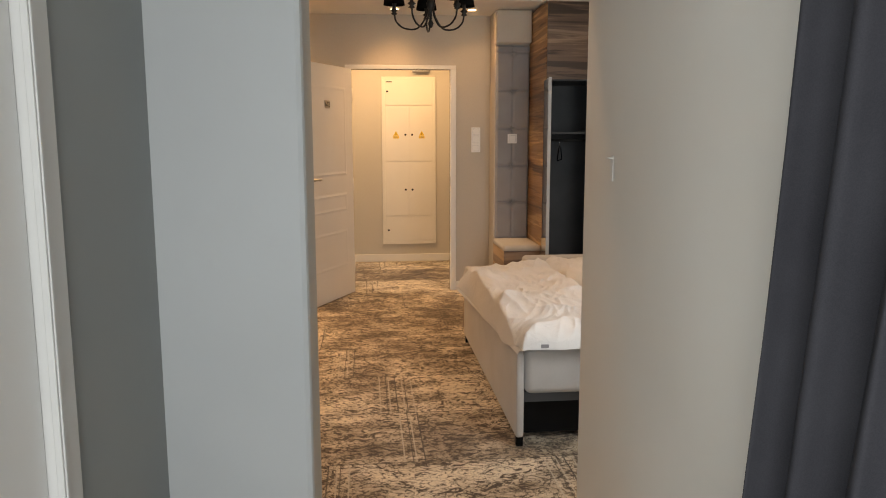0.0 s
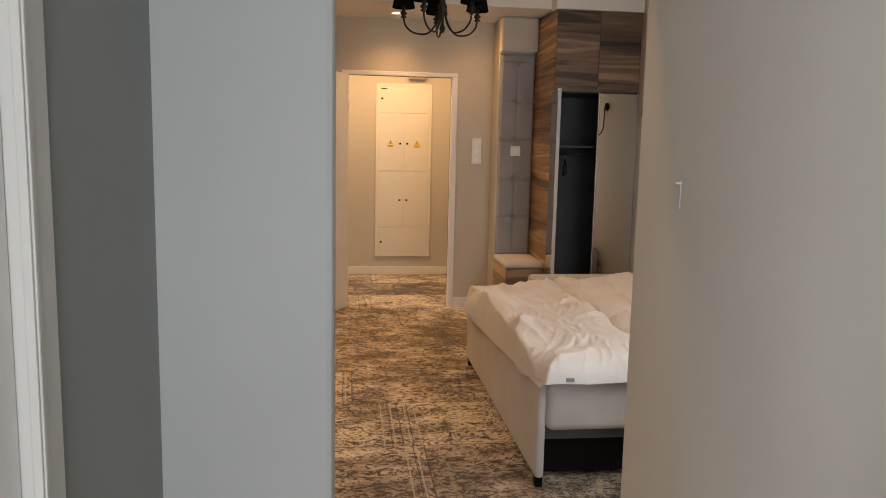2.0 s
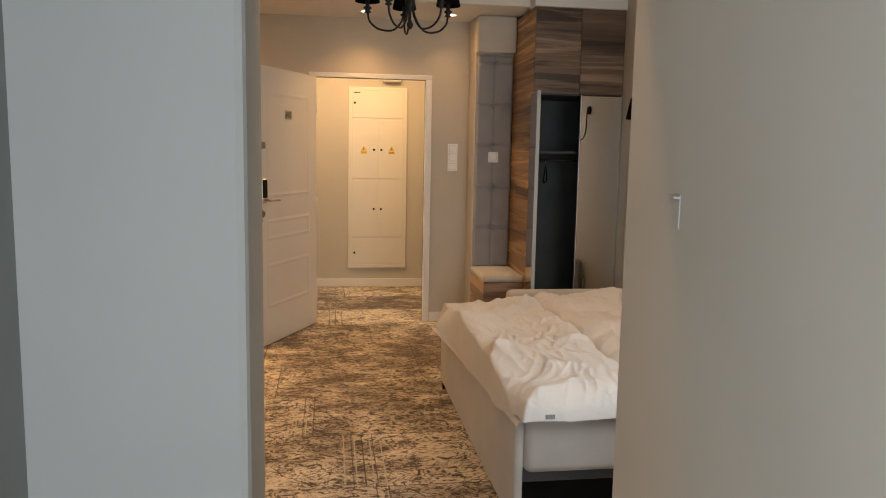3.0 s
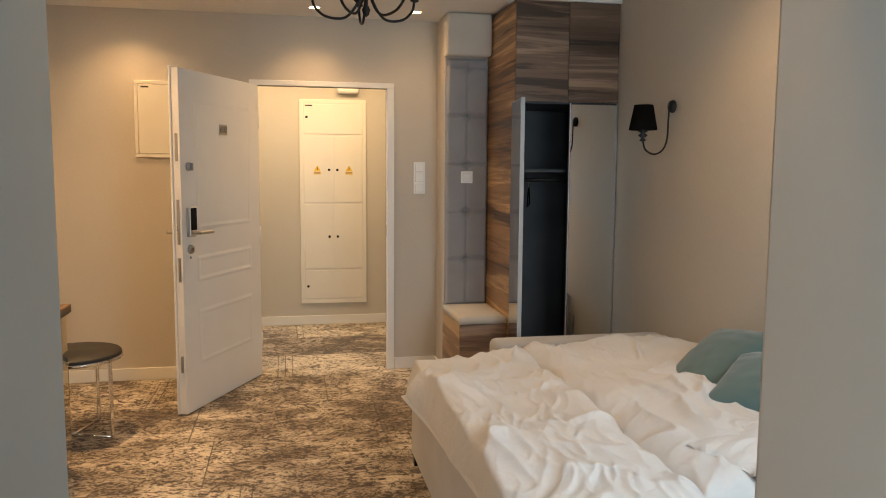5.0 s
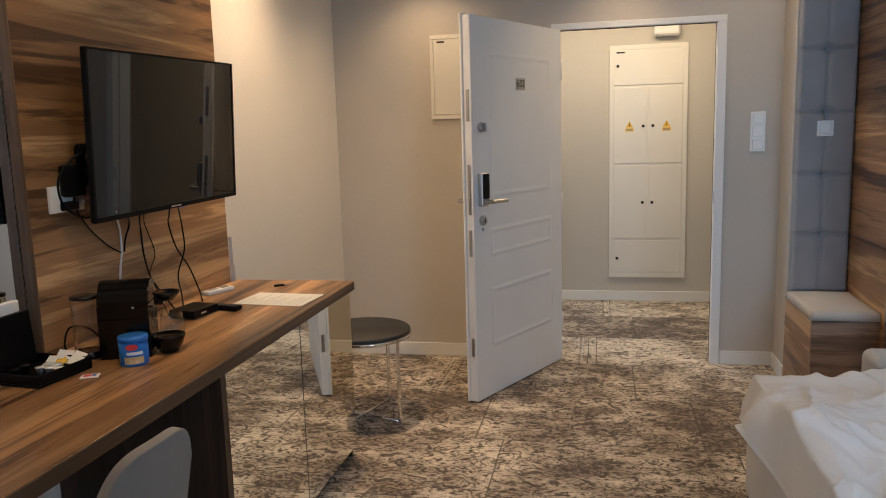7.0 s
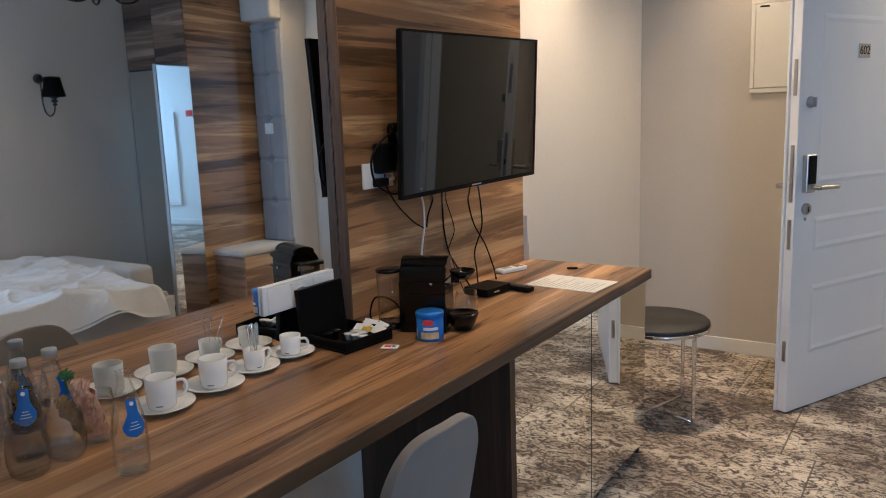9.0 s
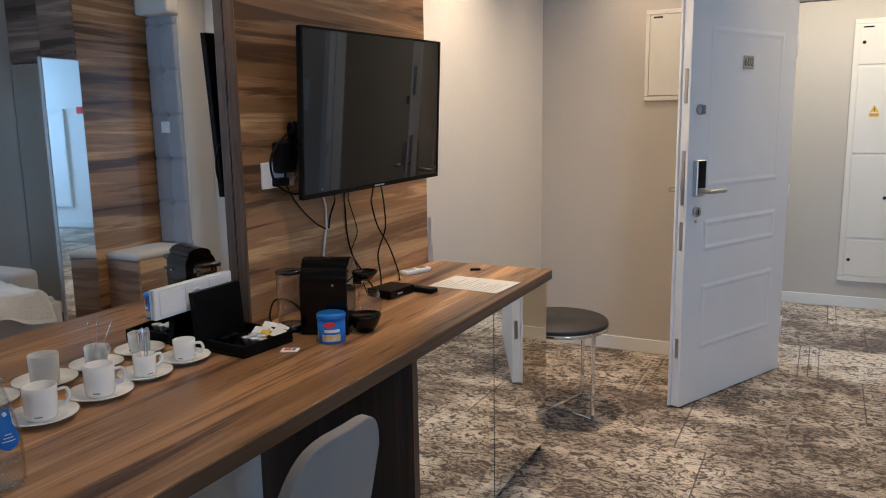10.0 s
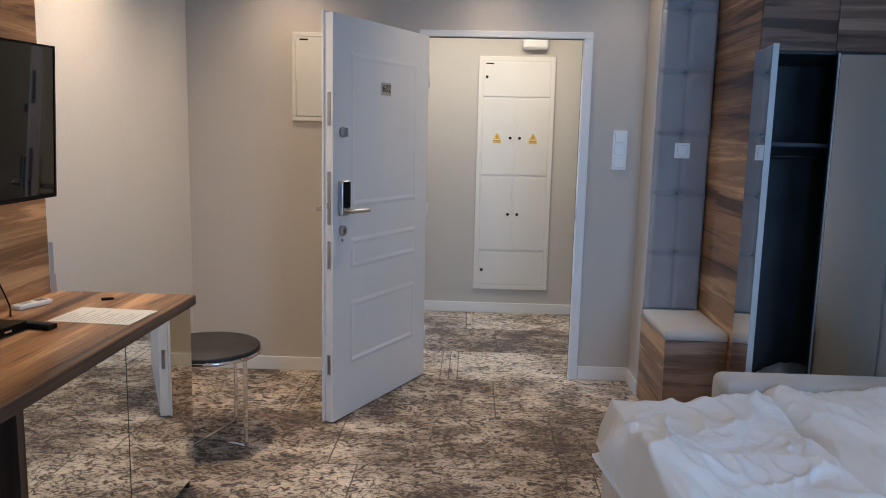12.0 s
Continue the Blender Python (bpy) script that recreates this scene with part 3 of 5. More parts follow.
def door_leaf():
    """Panelled security door, hinge edge at the origin, leaf along +x, face towards -y."""
    W, T, H = 0.945, 0.046, 2.03
    d = thing("entrance_door", "open white panelled entrance door with electronic lock", "door")
    part("leaf", box(0, W, 0, T, 0.008, H, 0.004), M_DOOR, d)

    def panel(x0, x1, z0, z1, arch=False):
        bm = bmesh.new()
        w = 0.036
        outer = [(x0, z0), (x1, z0), (x1, z1), (x0, z1)]
        inner = [(x0 + w, z0 + w), (x1 - w, z0 + w), (x1 - w, z1 - w), (x0 + w, z1 - w)]
        mid = [(x0 + w * 0.5, z0 + w * 0.5), (x1 - w * 0.5, z0 + w * 0.5), (x1 - w * 0.5, z1 - w * 0.5), (x0 + w * 0.5, z1 - w * 0.5)]
        loops = [[bm.verts.new((x, y, z)) for x, z in lp] for lp, y in ((outer, 0.0), (mid, -0.0034), (inner, -0.0006))]
        for a, b in zip(loops, loops[1:]):
            for k in range(4):
                bm.faces.new((a[k], a[(k + 1) % 4], b[(k + 1) % 4], b[k]))
        bm.faces.new(loops[-1])
        return bm
    for z0, z1 in ((0.278, 0.614), (0.778, 0.94), (1.093, 1.86)):
        part("raised_panel", panel(0.13, W - 0.15, z0, z1), M_DOOR, d)
    # edge with bolts and strike plates
    for z0, z1 in ((0.26, 0.36), (0.80, 0.94), (1.02, 1.28), (1.50, 1.66)):
        part("bolt_plate", box(W + 0.0005, W + 0.004, 0.012, 0.030, z0, z1, 0.002), M_STEEL, d, "steel bolt plate on the door edge")
    part("latch_bolt", box(W + 0.0042, W + 0.014, 0.015, 0.027, 1.10, 1.13, 0.002), M_CHROME, d, "bright latch bolt")
    part("rebate", box(W - 0.03, W + 0.012, 0.0462, 0.058, 0.008, H + 0.008, 0.003), M_DOOR, d)
    lock = part("lock_housing", box(W - 0.112, W - 0.042, -0.028, 0.0, 1.06, 1.235, 0.008, 3), M_NICKEL, d, "bronze-coloured electronic lock housing")
    part("reader_face", box(W - 0.106, W - 0.050, -0.031, -0.0275, 1.10, 1.23, 0.004), M_BLACK, lock, "black card reader face")
    part("lever", tube(smooth_path([(W - 0.077, -0.02, 1.085), (W - 0.077, -0.066, 1.085), (W - 0.09, -0.072, 1.085), (W - 0.215, -0.072, 1.083)], 5), 0.0105, 12), M_NICKEL, lock, "satin nickel lever", True)
    rose = part("cylinder_rose", lathe([(0.027, 0), (0.027, 0.012), (0.022, 0.018), (0.0, 0.018)], 28, m=pose(W - 0.078, 0, 0.985, 90)), M_STEEL, d, "round steel key cylinder rose", True)
    part("keyhole", box(W - 0.081, W - 0.075, -0.0195, -0.0182, 0.972, 0.996), M_BLACK, rose)
    part("key_flap", box(W - 0.084, W - 0.072, -0.008, 0, 0.93, 0.945, 0.003), M_STEEL, d)
    upper = part("upper_rose", lathe([(0.026, 0), (0.026, 0.010), (0.018, 0.016), (0.0, 0.016)], 28, m=pose(W - 0.078, 0, 1.47, 90)), M_STEEL, d, "round steel upper lock rose", True)
    part("thumb_turn", box(W - 0.083, W - 0.073, -0.034, -0.015, 1.448, 1.492, 0.003), M_STEEL, upper)
    part("outer_lever", tube([(W - 0.056, T, 1.085), (W - 0.056, T + 0.086, 1.085), (W - 0.07, T + 0.092, 1.085), (W - 0.20, T + 0.092, 1.085)], 0.0115, 12), M_NICKEL, d, "satin nickel lever", True)
    part("outer_plate", box(W - 0.085, W - 0.028, T, T + 0.016, 0.94, 1.24, 0.005), M_NICKEL, d)
    plate = part("number_plate", box(W / 2 - 0.044, W / 2 + 0.044, -0.0075, -0.003, 1.668, 1.732, 0.001), M_NICKEL, d, "satin bronze room number plate")

    for z in (0.25, 1.0, 1.8):
        part("hinge", lathe([(0.009, -0.06), (0.009, 0.06)], 12, m=pose(-0.008, 0.008, z)), M_WHITE, d, "", True)
    for ob in d.children_recursive:
        ob.data.transform(Matrix.Scale(-1, 4, (0, 1, 0)))
        ob.data.flip_normals()
    letters("number", "602", 0.056, pose(W / 2, 0.0076, 1.700, 90, 0, 180), M_BLACK_METAL, plate)
    return d


leaf = door_leaf()
HX, HY = DOOR_L + 0.008, -0.02
LEAF_ANGLE = math.degrees(math.atan2(-0.879 - HY, -1.352 - HX))
leaf.matrix_basis = pose(HX, HY, 0, 0, 0, LEAF_ANGLE)

# ---- passage ----
door_2 = thing("door_2", "white panelled side door in a moulded casing", "door", kind="structure")
CY0, CY1 = -5.56, -6.32
for y0, y1 in ((CY0 - 0.085, CY0), (CY1, CY1 + 0.085)):
    part("casing", boxes((XP0 + 0.0005, XP0 + 0.014, y0, y1, 0, 2.10), (XP0 + 0.014, XP0 + 0.018, y0 + 0.004, y0 + 0.018, 0, 2.10), bevel=0.002), M_CASING, door_2)
part("casing_head", boxes((XP0 + 0.0005, XP0 + 0.014, CY1, CY0, 2.1005, 2.185), bevel=0.003), M_CASING, door_2)
part("jamb", boxes((XP0 - 0.15, XP0, -5.63, -5.60, 0, 2.08), (XP0 - 0.15, XP0, -6.34, -6.24, 0, 2.08), (XP0 - 0.15, XP0, -6.24, -5.63, 2.05, 2.08)), M_CASING, door_2)
slab = part("leaf", box(XP0 - 0.06, XP0 - 0.02, -6.238, -5.633, 0.01, 2.045, 0.003), M_DOOR, door_2)

curtain = thing("curtain", "charcoal blackout curtain hanging in deep folds", "curtain", pose(0, 0, 0))


def curtain_fn(u, v):
    z = 0.015 + 2.47 * v
    edge = -5.900 - 0.1 * (z - 0.93)
    y = edge - 1.30 * u
    w = 2 * math.pi * (edge - y) / 0.122
    amp = 0.062 * (1 + 0.18 * math.sin(y * 5.3)) * (0.8 + 0.25 * (1 - v))
    x = XP1 - 0.080 + amp * math.sin(w + 0.7 * math.sin(y * 9) + 1.9) + 0.006 * noise.noise(Vector((y * 4, z * 1.3, 1)))
    return Vector((x, y + 0.010 * math.sin(2 * w), z))


cur = part("cloth", sheet(curtain_fn, 260, 24), M_CURTAIN, curtain, "", True)
mod = cur.modifiers.new("thickness", "SOLIDIFY")
mod.thickness = 0.002
part("rail", box(XP1 - 0.105, XP1 - 0.075, -7.25, -5.86, 2.495, 2.515, 0.002), M_WHITE, curtain, "white curtain rail")
for y in (-5.89, -7.19):
    part("rail_bracket", box(XP1 - 0.096, XP1 - 0.084, y - 0.01, y + 0.01, 2.5155, ZC), M_WHITE, curtain)

hook = thing("adhesive_hook", "small clear adhesive hook on the passage wall", "hook", pose(XP1 - 0.0005, -4.845, 1.345))
part("backing", box(-0.0025, 0, -0.012, 0.012, -0.040, 0.034, 0.001), M_CASING, hook)
part("hook_tip", box(-0.016, -0.0026, -0.013, 0.013, 0.024, 0.029, 0.001), M_CASING, hook)

# balcony door behind the start of the walk
balcony = thing("window_1", "white glazed balcony door with daylight behind", "balcony door", kind="structure")
bx0, bx1 = XP0 + 0.06, XP1 - 0.03
part("window_frame", boxes((bx0, bx0 + 0.07, YO - 0.12, YO - 0.05, 0, 2.3), (bx1 - 0.07, bx1, YO - 0.12, YO - 0.05, 0, 2.3), (bx0 + 0.07, bx1 - 0.07, YO - 0.12, YO - 0.05, 2.23, 2.3), (bx0 + 0.07, bx1 - 0.07, YO - 0.12, YO - 0.05, 0, 0.09), bevel=0.004), M_WHITE, balcony)
pane = part("pane", box(bx0 + 0.07, bx1 - 0.07, YO - 0.09, YO - 0.084, 0.09, 2.23), M_GLASS, balcony)
pane.visible_shadow = False
window_2 = thing("window_2", "white window in the dividing wall", "window", kind="structure")
part("window_frame", boxes((WX0, WX0 + 0.06, YF + 0.08, YF + 0.15, WZ0, WZ1), (WX1 - 0.06, WX1, YF + 0.08, YF + 0.15, WZ0, WZ1), (WX0 + 0.06, WX1 - 0.06, YF + 0.08, YF + 0.15, WZ1 - 0.06, WZ1), (WX0 + 0.06, WX1 - 0.06, YF + 0.08, YF + 0.15, WZ0, WZ0 + 0.06), bevel=0.004), M_WHITE, window_2)
pane = part("pane", box(WX0 + 0.06, WX1 - 0.06, YF + 0.11, YF + 0.116, WZ0 + 0.06, WZ1 - 0.06), M_GLASS, window_2)
pane.visible_shadow = False
part("window_sill", box(WX0 - 0.02, WX1 + 0.02, YF + 0.15, YW + 0.05, WZ0 - 0.03, WZ0 + 0.004, 0.004), M_WHITE, window_2)

# ---- built-in furniture ----
WFX, WFY = 0.616, -0.92          # free corner of the wardrobe
wardrobe = thing("wardrobe", "walnut wardrobe with one mirrored door standing open", "wardrobe", pose(0, 0, 0))
part("side_panel", box(WFX, WFX + 0.022, WFY, -0.275, 0, ZT - 0.022, 0.001), M_WOOD_PANEL, wardrobe)
part("back_panel", box(WFX + 0.022, XR - 0.004, -0.29, -0.275, 0, ZT - 0.014), M_INSIDE, wardrobe)
part("inner_side", box(XR - 0.02, XR - 0.004, WFY, -0.29, 0, ZT - 0.014), M_INSIDE, wardrobe)
part("plinth", box(WFX + 0.022, XR - 0.02, WFY + 0.02, -0.29, 0, 0.08), M_INSIDE, wardrobe)
part("shelf", box(WFX + 0.022, XR - 0.02, WFY + 0.02, -0.29, 1.872, 1.89), M_INSIDE, wardrobe, "dark shelf")
part("shelf", box(WFX + 0.022, XR - 0.02, WFY + 0.10, -0.29, 1.45, 1.468), M_INSIDE, wardrobe, "dark hat shelf")
part("rail", tube([(WFX + 0.022, -0.68, 1.40), (XR - 0.02, -0.68, 1.40)], 0.0125, 12), M_BLACK_METAL, wardrobe, "dark hanging rail", True)
XM = 0.955
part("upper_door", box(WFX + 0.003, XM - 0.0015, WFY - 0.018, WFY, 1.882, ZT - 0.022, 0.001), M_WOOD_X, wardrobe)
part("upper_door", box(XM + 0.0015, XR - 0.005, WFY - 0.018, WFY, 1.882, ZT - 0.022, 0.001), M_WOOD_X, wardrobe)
door_r = part("mirror_door", box(XM + 0.012, XR - 0.006, WFY - 0.018, WFY, 0.06, 1.875, 0.001), M_INSIDE, wardrobe)
part("mirror", box(XM + 0.022, XR - 0.014, WFY - 0.0225, WFY - 0.0185, 0.07, 1.868), M_MIRROR, door_r, "mirror covering the wardrobe door")
part("mirror_edge", boxes((XM + 0.012, XM + 0.020, WFY - 0.023, WFY - 0.0185, 0.06, 1.875), (XR - 0.013, XR - 0.006, WFY - 0.023, WFY - 0.0185, 0.06, 1.875)), M_ALU, door_r, "thin aluminium edge")
# open door, hinged on the free corner
door_l = part("open_mirror_door", box(0.0, 0.318, -0.018, 0.0, 0.06, 1.875, 0.001), M_EDGE, wardrobe, "wardrobe door standing open at a right angle")
part("mirror", box(0.006, 0.312, -0.0225, -0.0185, 0.066, 1.869), M_MIRROR, door_l, "mirror covering the wardrobe door")
part("edge_lip", box(0.3185, 0.3225, -0.0235, 0.0015, 0.058, 1.877, 0.0008), M_EDGE, door_l, "pale edge band")
part("door_back", box(0.004, 0.306, 0.0003, 0.003, 0.066, 1.869), M_INSIDE, door_l)
door_l.matrix_basis = pose(WFX + 0.006, WFY - 0.004, 0, 0, 0, -97)

bench = thing("bench_seat", "walnut shoe bench box with a beige padded seat", "bench", pose(0, 0, 0))
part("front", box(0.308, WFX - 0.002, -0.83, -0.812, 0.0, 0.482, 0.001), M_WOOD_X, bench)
part("side", box(0.308, 0.326, -0.812, -0.275, 0.0, 0.482, 0.001), M_WOOD_PANEL, bench)
part("lid", box(0.308, WFX - 0.002, -0.83, -0.275, 0.4822, 0.486), M_WOOD_DARK, bench)


def cushion(x0, x1, y0, y1, z0, z1, puff, n=16):
    bm = bmesh.new()

    def top(u, v):
        e = (1 - abs(2 * u - 1) ** 4) * (1 - abs(2 * v - 1) ** 4)
        return Vector((x0 + (x1 - x0) * u, y0 + (y1 - y0) * v, z1 - puff * (1 - e)))
    g = [[bm.verts.new(top(i / n, j / n)) for j in range(n + 1)] for i in range(n + 1)]
    for i in range(n):
        for j in range(n):
            bm.faces.new((g[i][j], g[i + 1][j], g[i + 1][j + 1], g[i][j + 1]))
    ext = bmesh.ops.extrude_face_region(bm, geom=bm.faces[:])
    for v in ext["geom"]:
        if isinstance(v, bmesh.types.BMVert):
            v.co.z = z0
    return bm


part("seat_pad", cushion(0.302, WFX - 0.003, -0.836, -0.33, 0.4862, 0.545, 0.018), M_SEAT, bench, "beige padded seat", True)


def tufted(x0, x1, z0, z1, rows, y):
    """Button-tufted wall panel; deep folds run from button to button."""
    cx = (x0 + x1) / 2

    def fn(u, v):
        x, z = x0 + (x1 - x0) * u, z0 + (z1 - z0) * v
        cell = 0.3275
        row = (z - z0) / cell
        fz = abs(row - round(row)) * cell if row > 0.3 else 1.0
        fx = abs(x - cx)
        d = 0.042
        d -= 0.014 * math.exp(-(fz / 0.011) ** 2)
        d -= 0.007 * math.exp(-(fx / 0.010) ** 2)
        d -= 0.030 * math.exp(-((fz ** 2 + fx ** 2) / 0.026 ** 2))
        e = min(u, 1 - u) * (x1 - x0)
        d -= 0.03 * max(0, 1 - e / 0.018) ** 2
        ez = min(v, 1 - v) * (z1 - z0)
        d -= 0.03 * max(0, 1 - ez / 0.018) ** 2
        return Vector((x, y - d, z))
    return sheet(fn, 44, 300)


panel_tufted = thing("tufted_wall_panel", "grey button-tufted upholstered wall panel above the bench", "wall panel", pose(0, 0, 0))
TP0, TP1 = 0.320, WFX - 0.002
part("padding", tufted(TP0, TP1, 0.52, 2.215, 5, -0.272), M_GREY_VELVET, panel_tufted, "", True)
for k in range(1, 6):
    part("button", lathe([(0.0, 0.008), (0.006, 0.006), (0.009, 0.0)][::-1], 12, m=pose((TP0 + TP1) / 2, -0.276, 0.52 + 0.3275 * k, 90)), M_GREY_VELVET, panel_tufted, "", True)
# Pale strip stands in for the warmly lit side face of the pier.
part("light_strip", box(0.3125, 0.3195, -0.283, -0.2705, 0.55, 2.215, 0.002), M_SEAT, panel_tufted, "pale strip added for the lit pier face")
box_cover = thing("wall_box", "cream boxed unit mounted under the cornice", "wall box", pose(0, 0, 0))
part("cover", box(0.30, WFX - 0.004, -0.40, -0.2705, 2.222, ZT - 0.004, 0.02, 3), M_SEAT, box_cover, "", True)


def switch(name, label, x, y, z, w, h, rockers, m=None):
    s = thing(name, label, "light switch", m or pose(x, y, z))
    part("plate", box(-w / 2, w / 2, -0.011, 0, -h / 2, h / 2, 0.003), M_PLASTIC_W, s)
    for z0, z1 in rockers:
        part("rocker_gap", box(-w / 2 + 0.0125, w / 2 - 0.0125, -0.0118, -0.0111, z0 - 0.0015, z1 + 0.0015), M_EDGE, s)
        part("rocker", box(-w / 2 + 0.014, w / 2 - 0.014, -0.016, -0.0119, z0, z1, 0.0015), M_PLASTIC_W, s)
    return s


switch("light_switch", "white triple light switch plate beside the door", 0.183, -0.0005, 1.40, 0.083, 0.228, [(0.048, 0.10), (-0.026, 0.036), (-0.10, -0.05)])
switch("light_switch", "white single switch set in the tufted panel", 0.462, -0.316, 1.411, 0.082, 0.082, [(-0.027, 0.027)])

# ---- desk ----
DZ = 0.815
DY0, DY1 = -4.50, -1.60
DXF = -1.772
desk = thing("desk", "long oak laminate desk with mirrored cabinet fronts", "desk", pose(0, 0, 0))
part("desktop", box(XL + 0.004, DXF, DY0, DY1, DZ - 0.04, DZ, 0.002), M_WOOD_DESK, desk)
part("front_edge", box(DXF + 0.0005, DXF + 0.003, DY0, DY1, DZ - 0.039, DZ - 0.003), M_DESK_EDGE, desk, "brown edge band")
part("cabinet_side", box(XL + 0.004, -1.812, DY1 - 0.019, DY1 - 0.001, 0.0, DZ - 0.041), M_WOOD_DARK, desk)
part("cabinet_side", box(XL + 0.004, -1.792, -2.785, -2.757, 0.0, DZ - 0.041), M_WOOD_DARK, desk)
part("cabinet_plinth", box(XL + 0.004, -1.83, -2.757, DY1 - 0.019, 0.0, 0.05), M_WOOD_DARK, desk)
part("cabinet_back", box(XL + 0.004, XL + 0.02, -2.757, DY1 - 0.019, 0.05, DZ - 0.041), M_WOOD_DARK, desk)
for y0, y1 in ((-2.755, -2.1825), (-2.1775, DY1 - 0.002)):
    dr = part("cabinet_door", box(-1.8115, -1.797, y0, y1, 0.052, DZ - 0.048, 0.001), M_INSIDE, desk)
    part("mirror", box(-1.7968, -1.792, y0 + 0.001, y1 - 0.001, 0.054, DZ - 0.050), M_MIRROR, dr, "mirror on the cabinet door")
part("support_panel", box(XL + 0.004, -1.86, -4.48, -4.45, 0.0, DZ - 0.041), M_WOOD_DARK, desk)

PY0, PY1, PX = -2.828, -1.645, -2.335
panel = thing("tv_panel", "walnut laminate wall panel carrying the television", "wall panel", pose(0, 0, 0))
part("board", box(XL + 0.003, PX, PY0, PY1, DZ + 0.001, ZT - 0.01, 0.001), M_WOOD_PANEL, panel)
part("edge_strip", box(XL + 0.0065, PX + 0.002, PY0 - 0.013, PY0 - 0.001, DZ + 0.001, ZT - 0.01, 0.003), M_WOOD_EDGE, panel, "darker upright edge strip")
MIRROR_END = PY0 - 0.0145
wall_mirror = thing("wall_mirror", "large frameless wall mirror above the desk", "mirror", pose(XL, MIRROR_END, 0, 0, 0, 0.3))
part("glass", box(0.003, 0.006, -4.50 - MIRROR_END, 0, DZ + 0.001, 2.42), M_MIRROR, wall_mirror)
part("backing", box(0.001, 0.0027, -4.50 - MIRROR_END, 0, DZ + 0.001, 2.42), M_INSIDE, wall_mirror)

# ---- television ----
tv = thing("television", "flat black television switched off on a wall arm", "television", pose(-2.172, -2.298, 1.4755, 3, -0.9, 87.6))
part("casing", boxes((-0.4245, 0.4245, 0.004, 0.018, -0.262, 0.262), (-0.33, 0.33, 0.018, 0.055, -0.20, 0.16), bevel=0.004), M_BLACK, tv)
part("screen", box(-0.4155, 0.4155, 0.0, 0.0038, -0.246, 0.254), M_SCREEN, tv, "dark glossy screen")
part("bezel", boxes((-0.4245, 0.4245, -0.002, 0.004, 0.2545, 0.262), (-0.4245, 0.4245, -0.002, 0.004, -0.262, -0.2465), (-0.4245, -0.416, -0.002, 0.004, -0.2465, 0.2545), (0.416, 0.4245, -0.002, 0.004, -0.2465, 0.2545)), M_BLACK, tv)
part("badge", box(-0.03, 0.03, -0.0032, -0.0022, -0.257, -0.252), M_ALU, tv, "small grey badge")
part("status_lamp", box(0.01, 0.06, -0.0032, -0.0022, -0.2635, -0.2615), M_BLUE, tv, "small blue status lamp")
part("wall_arm", boxes((-0.08, 0.08, 0.055, 0.07, -0.1, 0.1), (-0.02, 0.02, 0.07, 0.14, -0.03, 0.03), (-0.09, 0.09, 0.14, 0.158, -0.12, 0.12)), M_BLACK_METAL, tv)

# ---- sofa bed ----
bed = thing("sofa_bed", "light grey upholstered sofa bed folded out", "sofa bed", pose(0, 0, 0))
part("side_board", box(-0.155, -0.117, -3.705, -1.80, 0.045, 0.462, 0.014, 3), M_SOFA, bed, "", True)
part("slat_base", box(-0.115, XR - 0.03, -3.65, -1.80, 0.20, 0.25), M_INSIDE, bed, "dark underside")
part("mattress", box(-0.116, XR - 0.03, -3.715, -1.79, 0.255, 0.48, 0.035, 4), M_SOFA, bed, "", True)
# Black panel stands in for the darkness below the mattress.
part("mechanism_cover", box(-0.11, XR - 0.04, -3.60, -3.58, 0.03, 0.252), M_BLACK, bed, "black panel added for the shade under the bed")
part("armrest", box(0.29, XR - 0.03, -1.785, -1.60, 0.05, 0.578, 0.035, 4), M_SOFA, bed, "padded grey armrest", True)
part("backrest", box(XR - 0.028, XR - 0.003, -3.70, -1.60, 0.05, 0.42, 0.008, 3), M_SOFA, bed, "", True)
for x, y in ((-0.134, -3.67), (-0.134, -1.85), (XR - 0.10, -3.67), (0.40, -1.69), (XR - 0.12, -1.69)):
    part("foot", box(x - 0.016, x + 0.016, y - 0.02, y + 0.02, 0.0, 0.05, 0.002), M_BLACK, bed, "black plastic foot")

# ---- bedding ----


def rumple(x, y, seed, amp):
    """Broad soft swells crossed by long sharp folds and short gathered creases."""
    def n(px, py, k):
        return noise.noise(Vector((px, py, seed + k)))
    wx = x + 0.13 * n(x * 2.1, y * 1.9, 5) + 0.035 * n(x * 6, y * 6, 6)
    wy = y + 0.16 * n(x * 1.9, y * 2.1, 9) + 0.035 * n(x * 6, y * 6, 7)
    swell = n(x * 2.2, y * 1.7, 0) + 0.4 * n(wx * 4.4, wy * 3.8, 1)

    def ridge(px, py, k, sharp):
        return max(0.0, 1 - 2.4 * abs(n(px, py, k))) ** sharp
    patch = max(0.0, min(1.0, 0.5 + 1.6 * n(x * 2.3, y * 2.3, 20)))
    long_folds = ridge(wx * 2.8 - wy * 1.1, wy * 0.8 + wx * 0.6, 2, 2.2) * (0.35 + 0.65 * patch)
    cross_folds = ridge(wx * 1.4 + wy * 2.2, wy * 1.4 - wx * 1.9, 3, 2.8) * (1 - 0.6 * patch)
    creases = ridge(wx * 8.0 + wy * 2.6, wy * 3.0 - wx * 3.4, 8, 1.8)
    gathers = ridge(wx * 17 - wy * 5, wy * 5 + wx * 4, 14, 1.6)
    return amp * (0.50 * swell + 0.20 * long_folds + 0.17 * cross_folds + 0.25 * patch * creases + 0.095 * (1.1 - patch) * gathers - 0.16)


